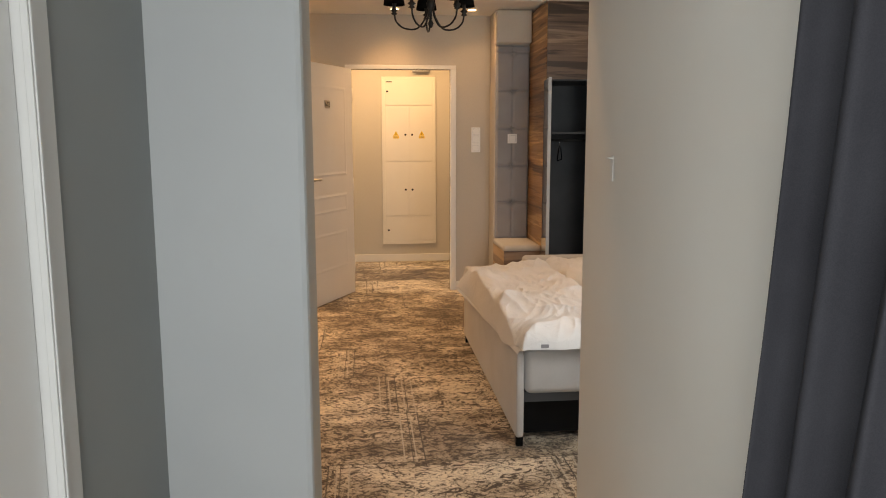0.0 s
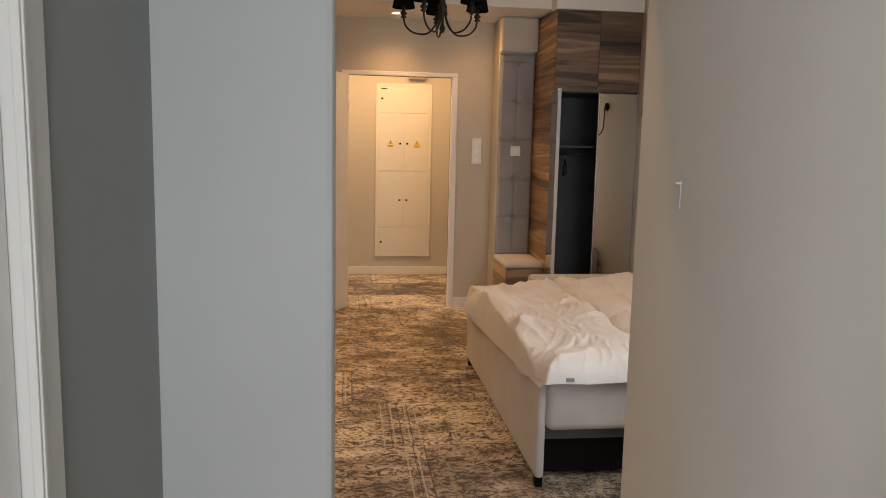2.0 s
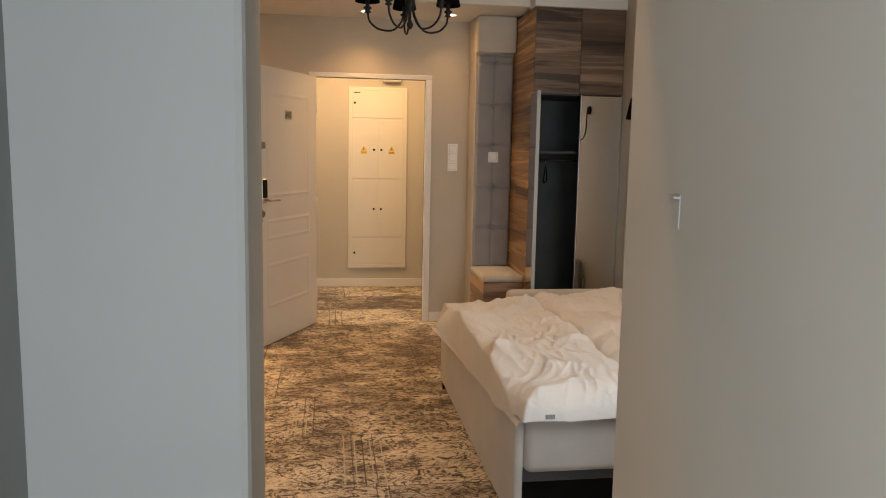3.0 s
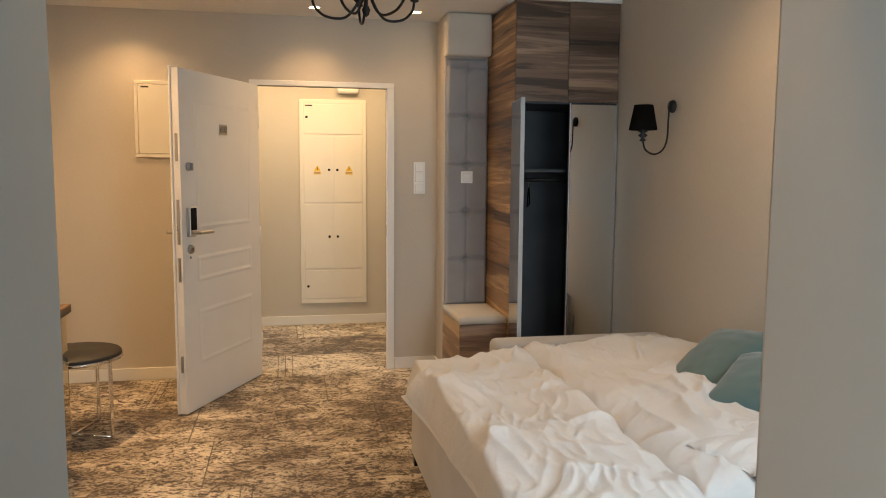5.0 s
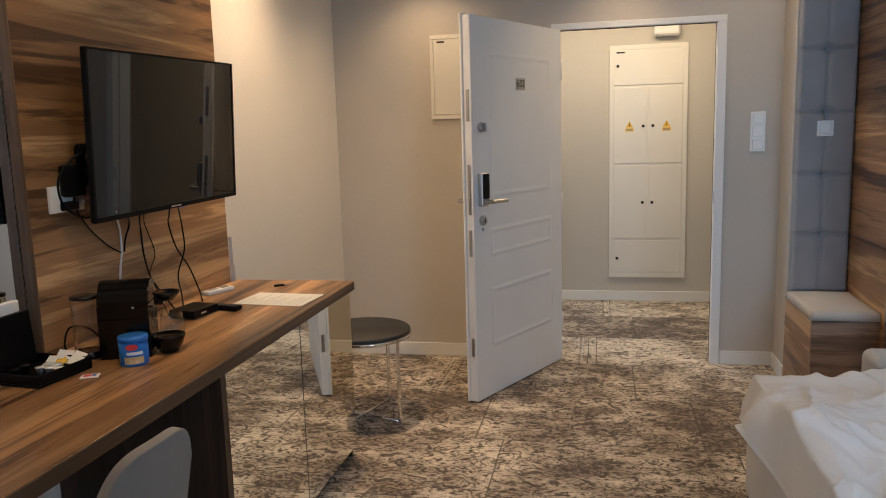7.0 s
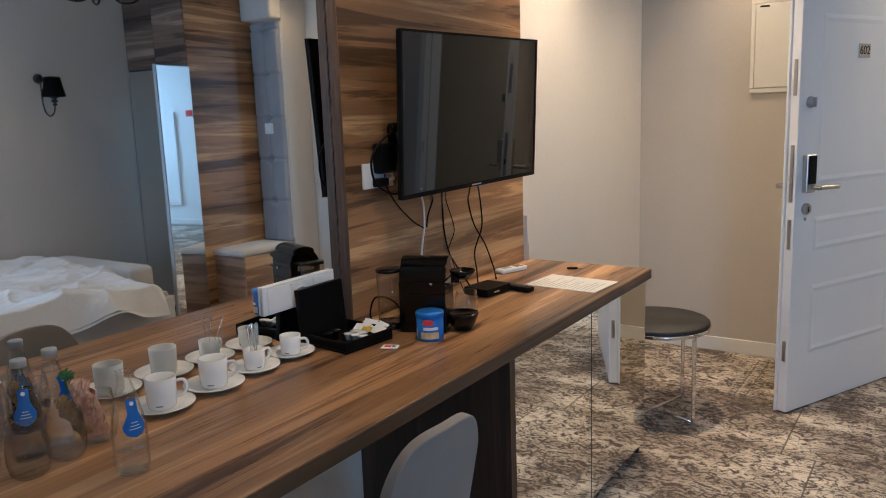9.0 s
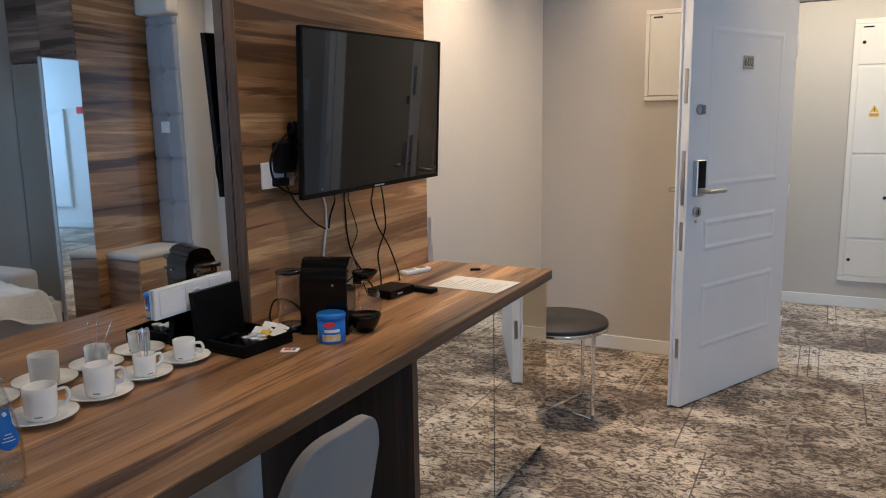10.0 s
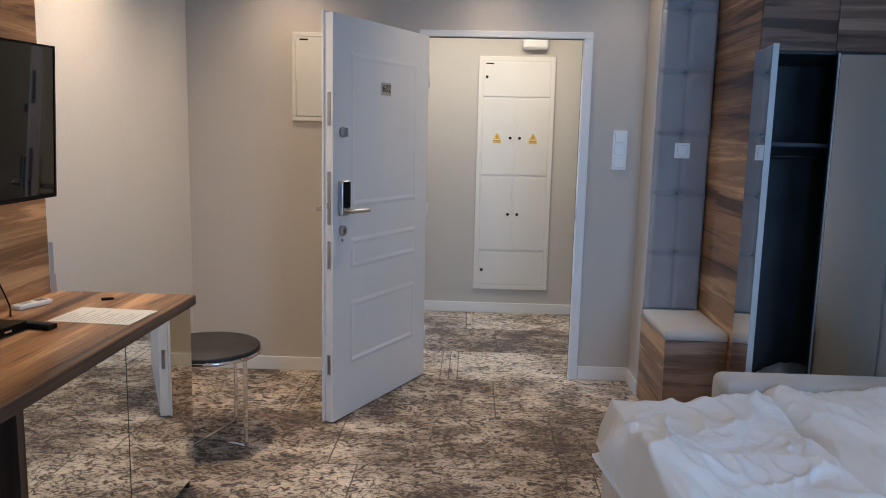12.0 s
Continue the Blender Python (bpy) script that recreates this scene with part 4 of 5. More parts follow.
def duvet_surface(x0, x1, y0, y1, z, seed, amp, loft, skew, side_drop, flap=0.0, taper=0.0, nu=170, nv=250):
    """A filled cover: rounded puffy rim, folds on top, an edge that sags over the mattress side, perhaps one turned-out corner."""
    def fn(u, v):
        over = u <= 0.72
        s_ = min(1.0, u / 0.72)
        y = y0 + (y1 - y0) * v
        x = x0 - taper * (v - 0.5) * (1 - s_) + (x1 - x0) * s_ + skew * (v - 0.5)
        x += 0.040 * noise.noise(Vector((y * 2.6, seed, 0.3))) * (1 - s_) + 0.03 * noise.noise(Vector((y * 3.1, seed, 4.3))) * s_
        y += 0.060 * noise.noise(Vector((x * 2.8, seed, 1.3))) * abs(2 * v - 1) ** 2
        rim = min(s_ * (x1 - x0), (1 - s_) * (x1 - x0), v * (y1 - y0), (1 - v) * (y1 - y0))
        puff = math.sqrt(max(0.0, 1 - (1 - min(1.0, rim / 0.11)) ** 2))
        h = z + loft * puff + rumple(x, y, seed, amp) * (0.25 + 0.75 * puff)
        if not over:
            back = (u - 0.72) / 0.28
            x = x0 - taper * (v - 0.5) * back + (x1 - x0) * (1 - back) + skew * (v - 0.5)
            h = z - 0.006
        if x < -0.150 and side_drop:
            d = -0.150 - x
            lift = math.exp(-((y - flap) / 0.15) ** 2)
            x = -0.158 - d * (0.40 + 1.0 * lift)
            h -= side_drop * d * (1.0 - 0.85 * lift)
        return Vector((x, y, h))
    return sheet(fn, nu, nv)


bed_cover = thing("duvet", "rumpled white duvet spread over the sofa bed", "duvet", pose(0, 0, 0))
part("cover", duvet_surface(-0.205, 0.425, -3.765, -1.86, 0.490, 3.1, 0.108, 0.10, 0.05, 1.25, -2.24, 0.13), M_LINEN, bed_cover, "", True)
bed_cover2 = thing("duvet", "second crumpled white duvet pushed against the wall side", "duvet", pose(0, 0, 0))
part("cover", duvet_surface(0.405, 1.25, -3.64, -1.81, 0.495, 12.7, 0.112, 0.125, 0.05, 0.0), M_LINEN, bed_cover2, "", True)
part("care_label", box(-0.060, -0.025, -3.782, -3.760, 0.496, 0.512, 0.001), M_INK, bed_cover, "small dark care label on the hem")
sheet_ob = thing("bed_sheet", "white fitted sheet under the duvets", "bed sheet", pose(0, 0, 0))
part("cloth", sheet(lambda u, v: Vector((-0.12 + 1.38 * u, -3.52 + 1.7 * v, 0.487 + 0.006 * noise.noise(Vector((u * 9, v * 9, 2))))), 40, 40), M_LINEN, sheet_ob, "", True)
fold = thing("bed_pillow", "flat white pillow half over the duvet", "pillow", pose(0.84, -3.50, 0.605, 3, -2, 16))


def pillow_mesh(w, h, t, seed, pinch=0.10, n=26, pleat=0.006):
    bm = bmesh.new()
    for side in (1, -1):
        def fn(u, v):
            a, b = 2 * u - 1, 2 * v - 1
            e = max(0.0, (1 - abs(a) ** 2.6) * (1 - abs(b) ** 2.6)) ** 0.55
            ca = 1 - pinch * (1 - abs(b) ** 3) * 0.55 * abs(a) ** 3
            cb = 1 - pinch * (1 - abs(a) ** 3) * 0.55 * abs(b) ** 3
            zz = side * t / 2 * e + pleat * (1 - e * 0.5) * noise.noise(Vector((a * 3 + seed, b * 5, side)))
            return Vector((a * w / 2 * ca, b * h / 2 * cb, zz))
        sheet(fn, n, n, bm)
    bmesh.ops.remove_doubles(bm, verts=bm.verts, dist=0.0008)
    return bm


part("case", pillow_mesh(0.62, 0.5, 0.11, 2.0, 0.05, 30, 0.02), M_LINEN, fold, "", True)


def lying(x, y, z, u, v):
    """A pose with its local x along u and its local y near v."""
    a = Vector(u).normalized()
    n = a.cross(Vector(v)).normalized()
    b = n.cross(a)
    return Matrix(((a.x, b.x, n.x, x), (a.y, b.y, n.y, y), (a.z, b.z, n.z, z), (0, 0, 0, 1)))


for label, m, s in (("teal velvet cushion leaning on the wall", lying(1.04, -2.61, 0.662, (0.05, -0.38, 0.05), (0.32, 0.17, 0.22)), 1.3),
                    ("teal velvet cushion lying tilted on the bed", lying(1.035, -2.975, 0.662, (0.22, -0.32, 0.02), (0.42, 0.22, 0.17)), 4.7)):
    c = tagged(thing("cushion", label, "cushion", m), group="cushions on the bed")
    part("case", pillow_mesh(0.42, 0.42, 0.15, s, 0.16, 40, 0.007), M_TEAL, c, "", True)
    part("piping", tube([Vector((math.copysign(min(abs(math.cos(a)) ** 0.18, 1), math.cos(a)) * 0.204, math.copysign(min(abs(math.sin(a)) ** 0.18, 1), math.sin(a)) * 0.204, 0)) for a in [2 * math.pi * (k + 0.5) / 64 for k in range(64)]], 0.003, 6, closed=True), M_TEAL, c, "", True)

# ---- chandelier ----
CX, CY = -0.42, -2.25


def shade_mesh(r0, r1, h):
    bm = bmesh.new()
    lathe([(r0, 0), (r1, h), (r1 - 0.002, h), (r0 - 0.002, 0)], 36, False, bm)
    return bm


chandelier = thing("chandelier", "black five-arm chandelier with black cloth shades", "chandelier", pose(CX, CY, -0.055))
part("stem", lathe([(0.0, 2.14), (0.012, 2.15), (0.018, 2.17), (0.008, 2.19), (0.008, 2.24), (0.022, 2.26), (0.026, 2.29), (0.012, 2.32), (0.009, 2.40), (0.009, ZC + 0.025), (0.05, ZC + 0.027), (0.055, ZC + 0.054)], 24), M_BLACK_METAL, chandelier, "", True)
for k in range(5):
    a = 2 * math.pi * k / 5 + 0.35
    d = Vector((math.cos(a), math.sin(a), 0))
    pts = [d * 0.012 + Vector((0, 0, 2.30)), d * 0.03 + Vector((0, 0, 2.21)), d * 0.085 + Vector((0, 0, 2.142)), d * 0.165 + Vector((0, 0, 2.145)), d * 0.215 + Vector((0, 0, 2.185)), d * 0.228 + Vector((0, 0, 2.235))]
    arm = part("arm", tube(smooth_path(pts, 7), 0.0055, 10), M_BLACK_METAL, chandelier, "", True)
    holder = part("candle_cup", lathe([(0.006, 2.225), (0.020, 2.232), (0.010, 2.242), (0.024, 2.254), (0.010, 2.266), (0.012, 2.29), (0.012, 2.31)], 20, m=Matrix.Translation(d * 0.228)), M_BLACK_METAL, arm, "", True)
    sh = part("shade", shade_mesh(0.066, 0.044, 0.115), M_SHADE, chandelier, "black cloth lamp shade", True)
    sh.matrix_basis = Matrix.Translation(d * 0.228 + Vector((0, 0, 2.285)))

# ---- wall sconce ----
sconce = thing("wall_sconce", "black wall sconce with a cloth shade, unlit", "wall lamp", pose(XR - 0.002, -1.650, 1.808))
part("wall_plate", lathe([(0.034, 0), (0.034, 0.010), (0.028, 0.022), (0.010, 0.028), (0.0, 0.028)], 28, m=pose(0, 0, 0, 0, -90, 0)), M_BLACK_METAL, sconce, "", True)
part("arm", tube(smooth_path([(-0.026, 0, 0), (-0.028, 0, -0.08), (-0.032, 0, -0.175), (-0.056, 0, -0.232), (-0.105, 0, -0.255), (-0.155, 0, -0.230), (-0.172, 0, -0.18)], 8), 0.005, 10), M_BLACK_METAL, sconce, "", True)
part("candle_cup", lathe([(0.005, -0.19), (0.018, -0.182), (0.008, -0.170), (0.026, -0.156), (0.010, -0.143), (0.027, -0.134), (0.011, -0.124), (0.011, -0.10)], 22, m=Matrix.Translation((-0.172, 0, 0))), M_BLACK_METAL, sconce, "", True)
sconce_shade = part("shade", shade_mesh(0.075, 0.050, 0.132), M_SHADE, sconce, "black cloth lamp shade", True)
sconce_shade.matrix_basis = Matrix.Translation((-0.172, 0, -0.128))

# ---- corridor cabinet and fuse box ----


def steel_cabinet():
    c = thing("electrical_cabinet", "tall cream steel electrical cabinet recessed in the corridor wall", "electrical cabinet", pose(-0.642, HALL, 0))
    W, Z0, Z1 = 0.61, 0.203, 2.092
    fr = 0.035
    part("frame", boxes((0, W, -0.018, -0.001, Z1 - fr, Z1), (0, W, -0.018, -0.001, Z0, Z0 + fr), (0, fr, -0.018, -0.001, Z0 + fr, Z1 - fr), (W - fr, W, -0.018, -0.001, Z0 + fr, Z1 - fr), bevel=0.003), M_ENAMEL, c)
    part("inner_grid", boxes((fr, W - fr, -0.015, -0.001, Z0 + fr, Z1 - fr)), M_ENAMEL, c)
    rows = [(Z0 + fr + 0.003, 0.521, 1), (0.525, 1.139, 2), (1.143, 1.766, 2), (1.770, Z1 - fr - 0.003, 1)]
    for z0, z1, n in rows:
        w = (W - 2 * fr - 0.006) / n
        for k in range(n):
            x0 = fr + 0.003 + k * w
            dd = part("cabinet_door", box(x0 + (0.010 if k else 0.002), x0 + w - (0.010 if k < n - 1 else 0.002), -0.020, -0.0155, z0 + 0.008, z1 - 0.008, 0.0015), M_ENAMEL, c)
            lx = x0 + 0.028 if n == 1 else (x0 + w - 0.038 if k == 0 else x0 + 0.038)
            lz = {0: 0.365, 1: 0.83, 2: 1.45, 3: 1.93}[rows.index((z0, z1, n))]
            part("lock", lathe([(0.012, 0), (0.012, 0.004), (0.008, 0.006), (0.0, 0.006)], 16, m=pose(lx, -0.0202, lz, 90)), M_BLACK_METAL, dd, "round dark steel lock")
            if z0 > 1.1 and n == 2:
                sx = x0 + w / 2 + (-0.012 if k == 0 else 0.012)
                s = part("warning_sticker", box(sx - 0.034, sx + 0.034, -0.0212, -0.0204, 1.405, 1.50), M_PAPER, dd, "yellow electrical warning sticker")
                bm = lathe([(0.0, 0.0), (0.036, 0.0), (0.036, 0.0006), (0.0, 0.0006)], 3, m=pose(sx, -0.0213, 1.457, 90) @ pose(0, 0, 0, 0, 0, 90))
                part("warning_triangle", bm, M_YELLOW, s)
                part("flash", boxes((sx - 0.002, sx + 0.003, -0.0226, -0.0221, 1.447, 1.472)), M_BLACK, s)
                part("warning_bar", box(sx - 0.033, sx + 0.033, -0.0218, -0.0214, 1.408, 1.435), M_YELLOW, s)
                part("print_line", boxes((sx - 0.026, sx + 0.026, -0.0222, -0.0219, 1.423, 1.428), (sx - 0.022, sx + 0.022, -0.0222, -0.0219, 1.413, 1.417)), M_INK, s)
    part("maker_plate", box(fr + 0.02, fr + 0.085, -0.0215, -0.0203, 2.03, 2.04), M_BLACK, c, "small dark maker plate")
    return c


steel_cabinet()
detector = thing("emergency_light", "white rounded emergency light under the corridor ceiling", "emergency light", pose(-0.20, HALL, 2.19))
part("body", box(-0.10, 0.10, -0.07, -0.001, -0.045, 0.12, 0.022, 4), M_PLASTIC_W, detector, "", True)
part("lens", box(-0.085, 0.085, -0.073, -0.069, -0.03, -0.012, 0.002), M_CEIL, detector)

fuse = thing("fuse_box", "white flush fuse box door beside the entrance", "fuse box", pose(-1.745, -0.002, 1.53))
part("frame", boxes((0, 0.36, -0.014, 0, 0.485, 0.51), (0, 0.36, -0.014, 0, 0, 0.025), (0, 0.022, -0.014, 0, 0.025, 0.485), (0.338, 0.36, -0.014, 0, 0.025, 0.485), bevel=0.003), M_ENAMEL, fuse)
flap = part("flap", box(0.024, 0.336, -0.016, -0.002, 0.028, 0.482, 0.003), M_ENAMEL, fuse)
part("latch", lathe([(0.018, 0), (0.018, 0.003), (0.0, 0.003)], 20, m=pose(0.05, -0.0162, 0.255, 90)), M_ENAMEL, flap)
part("maker_plate", box(0.045, 0.095, -0.0172, -0.0163, 0.462, 0.472), M_BLACK, flap, "small dark maker plate")

# ---- stool ----
stool = thing("stool", "round stool with a dark top and crossed chrome legs", "stool", pose(-1.888, -1.140, 0, 0, 0, -64))
R = 0.240
part("top", lathe([(R - 0.012, 0.446), (R, 0.450), (R, 0.470), (R - 0.006, 0.476), (0.0, 0.477)], 64), M_TOP_DARK, stool, "", True)
part("rim", lathe([(R + 0.001, 0.440), (R + 0.005, 0.440), (R + 0.005, 0.456), (R + 0.001, 0.456)], 64, False), M_CHROME, stool, "chrome rim", True)
for k in range(4):
    a = math.pi / 4 + k * math.pi / 2
    part("leg", box(R * 0.86 * math.cos(a) - 0.009, R * 0.86 * math.cos(a) + 0.009, R * 0.86 * math.sin(a) - 0.009, R * 0.86 * math.sin(a) + 0.009, 0.0, 0.445, 0.003), M_CHROME, stool, "square chrome leg")
for k in range(2):
    a = math.pi / 4 + k * math.pi / 2
    d = Vector((math.cos(a), math.sin(a), 0)) * R * 0.85
    part("cross_bar", tube([-d + Vector((0, 0, 0.014 + 0.017 * k)), d + Vector((0, 0, 0.014 + 0.017 * k))], 0.008, 8), M_CHROME, stool, "", True)

# ---- desk chair ----
chair = thing("desk_chair", "warm grey upholstered desk chair pushed under the desk", "chair", pose(-1.85, -3.425, 0, 0, 0, -3))


def shell(bm=None):
    """Curved backrest with rounded upper corners, standing at +x."""
    def fn(u, v):
        a = (u - 0.5) * 1.9
        corner = 1 - 0.24 * abs(2 * u - 1) ** 3.5
        zz = 0.43 + 0.425 * v * corner
        lean = 0.07 * v
        return Vector((0.20 + lean - 0.09 * (1 - math.cos(a)), 0.152 * math.sin(a) / math.sin(0.95), zz))
    return sheet(fn, 36, 22)


back = part("backrest", shell(), M_CHAIR, chair, "", True)
mod = back.modifiers.new("padding", "SOLIDIFY")
mod.thickness, mod.offset = 0.026, 0
mod = back.modifiers.new("round", "BEVEL")
mod.width, mod.segments = 0.011, 4
part("seat", cushion(-0.22, 0.22, -0.23, 0.23, 0.40, 0.48, 0.03), M_CHAIR, chair, "", True)
for sx in (-0.17, 0.17):
    for sy in (-0.18, 0.18):
        part("leg", tube([(sx, sy, 0.41), (sx * 1.22, sy * 1.2, 0.0)], 0.014, 10), M_BLACK_METAL, chair, "black metal leg", True)

# ---- ceiling spots, two of them unseen additions ----
for sx, sy, sz in SPOTS:
    zc = ZT if sy > -0.8 else ZC
    s = tagged(thing("ceiling_spot", "small round recessed ceiling spot, lit warm, from a set partly added", "ceiling light", pose(sx, sy, zc)), group="recessed ceiling spots")
    part("rim", lathe([(0.044, -0.006), (0.046, -0.001), (0.036, -0.001), (0.034, -0.006)], 28, False), M_WHITE, s, "white rim", True)
    part("lens", lathe([(0.0, -0.002), (0.033, -0.002), (0.033, -0.0012)], 24), M_BULB, s, "glowing lens")

# ---- on the desk ----


def cup_mesh(r, h, wall=0.003):
    return lathe([(0.0, 0.0), (r * 0.80, 0.0), (r * 0.88, 0.003), (r * 0.93, h * 0.12), (r * 0.97, h * 0.5), (r, h), (r - wall, h), (r * 0.97 - wall, h * 0.5), (r * 0.92 - wall, h * 0.16), (0.0, h * 0.10)], 32)


def coffee_cup(label, x, y, turn, r=0.037, h=0.072, saucer=0.077):
    s = tagged(thing("saucer", "white porcelain saucer on the desk", "saucer", pose(x, y, DZ + 0.001)), group="saucers on the desk")
    part("dish", lathe([(0.0, 0.0), (saucer * 0.55, 0.0), (saucer * 0.6, 0.003), (saucer, 0.014), (saucer, 0.0165), (saucer * 0.62, 0.006), (0.0, 0.004)], 40), M_PORCELAIN, s, "", True)
    c = tagged(thing("coffee_cup", label, "cup", pose(x, y, DZ + 0.0055, 0, 0, turn)), group="cups on the desk")
    part("bowl", cup_mesh(r, h), M_PORCELAIN, c, "", True)
    part("handle", tube(smooth_path([(r * 0.93, 0, h * 0.80), (r + 0.016, 0, h * 0.82), (r + 0.022, 0, h * 0.58), (r + 0.012, 0, h * 0.36), (r * 0.86, 0, h * 0.30)], 6), 0.004, 8), M_PORCELAIN, c, "", True)
    mark = part("mark", sheet(lambda u, v: Vector((math.cos(-1.9 + 0.5 * u) * (r * 0.925 + 0.0006), math.sin(-1.9 + 0.5 * u) * (r * 0.925 + 0.0006), h * 0.14 + 0.003 * v)), 6, 1), M_INK, c, "small dark printed mark")
    return c


coffee_cup("white porcelain coffee cup on its saucer", -2.264, -3.604, 48, 0.0355, 0.074, 0.075)
coffee_cup("white porcelain coffee cup on its saucer", -2.268, -3.448, 40, 0.0355, 0.074, 0.075)
espresso = coffee_cup("small white espresso cup holding three teaspoons", -2.278, -3.304, 80, 0.0285, 0.056, 0.067)
coffee_cup("small white espresso cup on its saucer", -2.283, -3.164, 24, 0.0295, 0.056, 0.067)


def teaspoon(x, y, z, tilt, turn):
    s = tagged(thing("teaspoon", "steel teaspoon standing in the espresso cup", "spoon", pose(x, y, z, tilt, 0, turn)), group="teaspoons in the cup")
    part("handle", lathe([(0.0, 0.0), (0.0018, 0.01), (0.0018, 0.05), (0.0052, 0.085), (0.0060, 0.098), (0.0, 0.104)], 12, m=Matrix.Diagonal((1, 0.35, 1, 1))), M_CHROME, s, "", True)
    part("bowl", lathe([(0.0, -0.014), (0.008, -0.010), (0.010, -0.002), (0.005, 0.004), (0.0, 0.005)], 14, m=Matrix.Diagonal((1, 0.4, 1, 1))), M_CHROME, s, "", True)


teaspoon(-2.282, -3.310, DZ + 0.026, 6, 30)
teaspoon(-2.274, -3.304, DZ + 0.026, -8, 60)
teaspoon(-2.276, -3.298, DZ + 0.026, -24, 40)


BOTTLE = [(0.0, 0.004), (0.029, 0.0), (0.0325, 0.005), (0.0335, 0.020), (0.0330, 0.085), (0.0290, 0.115), (0.0205, 0.152), (0.0145, 0.176), (0.0132, 0.190), (0.0150, 0.193), (0.0150, 0.199)]


def bottle_radius(z):
    for (r0, z0), (r1, z1) in zip(BOTTLE[1:], BOTTLE[2:]):
        if z0 <= z <= z1:
            return r0 + (r1 - r0) * (z - z0) / (z1 - z0) + 0.0007
    return 0.02


def label_point(u, v):
    """A drop-shaped label: wide and rounded below, a narrow tongue above."""
    z = 0.076 + 0.072 * v
    w = 0.023 * math.sqrt(max(0.0, 1 - (v / 0.32 - 1) ** 2)) if v < 0.32 else 0.023 - 0.011 * min(1.0, (v - 0.32) / 0.3) - 0.002 * v
    r = bottle_radius(z)
    a = (2 * u - 1) * max(w, 0.002) / r
    return Vector((math.cos(a) * r, math.sin(a) * r, z))


def band_on_label(a0, z0, z1):
    return sheet(lambda u, v: Vector((math.cos(a0 * (2 * u - 1)), math.sin(a0 * (2 * u - 1)), 0)) * (bottle_radius(z0 + (z1 - z0) * v) + 0.0006) + Vector((0, 0, z0 + (z1 - z0) * v)), 6, 1)


def bottle(x, y, label_mat, label, turn, fill=0.45, capped=True):
    b = tagged(thing("water_bottle", label, "bottle", pose(x, y, DZ + 0.001, 0, 0, turn)), group="water bottles on the desk")
    inner = [(max(r - 0.0024, 0.0), z + (0.004 if z < 0.01 else 0.0)) for r, z in reversed(BOTTLE)]
    part("glass", lathe(BOTTLE + inner, 32, False), M_BOTTLE, b, "", True)
    top = 0.008 + 0.09 * fill
    part("water", lathe([(0.0, top), (0.0302, top), (0.0304, top + 0.0012)], 28, False), M_WATER, b, "still water level", True)
    if capped:
        part("cap", lathe([(0.0152, 0.190), (0.0154, 0.203), (0.0142, 0.205), (0.0, 0.205)], 24), M_EDGE, b, "pale grey screw cap", True)
    tag = part("paper_label", sheet(label_point, 14, 16), label_mat, b, "", True)
    for k in range(3):
        part("print_line", band_on_label(0.34 - 0.08 * k, 0.092 + 0.006 * k, 0.0935 + 0.006 * k), M_PAPER, tag)
    part("emblem", lathe([(0.0, 0.0), (0.004, 0.0), (0.004, 0.0006), (0, 0.0006)], 16, m=pose(0.0245, 0, 0.140, 0, 68, 0)), M_PAPER, tag)
    return b


bottle(-2.042, -3.836, M_BLUE, "open clear glass water bottle with a blue label", -12, 0.45, False)
bottle(-2.283, -3.905, M_BLUE, "clear glass water bottle with a blue label", -24, 0.9)
bottle(-2.298, -3.833, M_BLUE, "clear glass water bottle with a blue label turned aside", 20, 0.9)
bottle(-2.300, -3.990, M_GREEN, "clear glass water bottle with a green label", -40, 0.9)


def tumbler(x, y, r, h, label):
    g = tagged(thing("drinking_glass", label, "glass", pose(x, y, DZ + 0.001)), group="glasses on the desk")
    prof = [(r * 0.66, 0.0), (r * 0.86, h * 0.08), (r * 0.98, h * 0.28), (r, h * 0.5), (r * 0.82, h)]
    part("glass", lathe([(0.0, 0.0)] + prof + [(max(q - 0.0018, 0), max(z, 0.005)) for q, z in reversed(prof)] + [(0.0, 0.005)], 36, False), M_BOTTLE, g, "", True)
    return g


tumbler(-2.198, -3.950, 0.040, 0.10, "empty clear glass tumbler beside the bottles")
tumbler(-2.213, -3.866, 0.040, 0.10, "empty clear glass tumbler beside the bottles")
tumbler(-2.235, -3.782, 0.041, 0.105, "clear tumbler holding a wrapped snack")
tumbler(-2.062, -2.578, 0.040, 0.085, "rounded clear tumbler beside the coffee machine")
M_PEACH = noisy("peach_wrapper", (0.62, 0.30, 0.17), (0.74, 0.50, 0.36), 0.35, 18.0, 120, 0.3)
M_OCHRE = noisy("ochre_wrapper", (0.30, 0.17, 0.05), (0.50, 0.31, 0.10), 0.35, 18.0, 120, 0.3)
snack = thing("snack_pack", "crumpled peach wrapped snack stuck in a glass", "snack", pose(-2.235, -3.782, DZ + 0.012, 10, -10, 25))


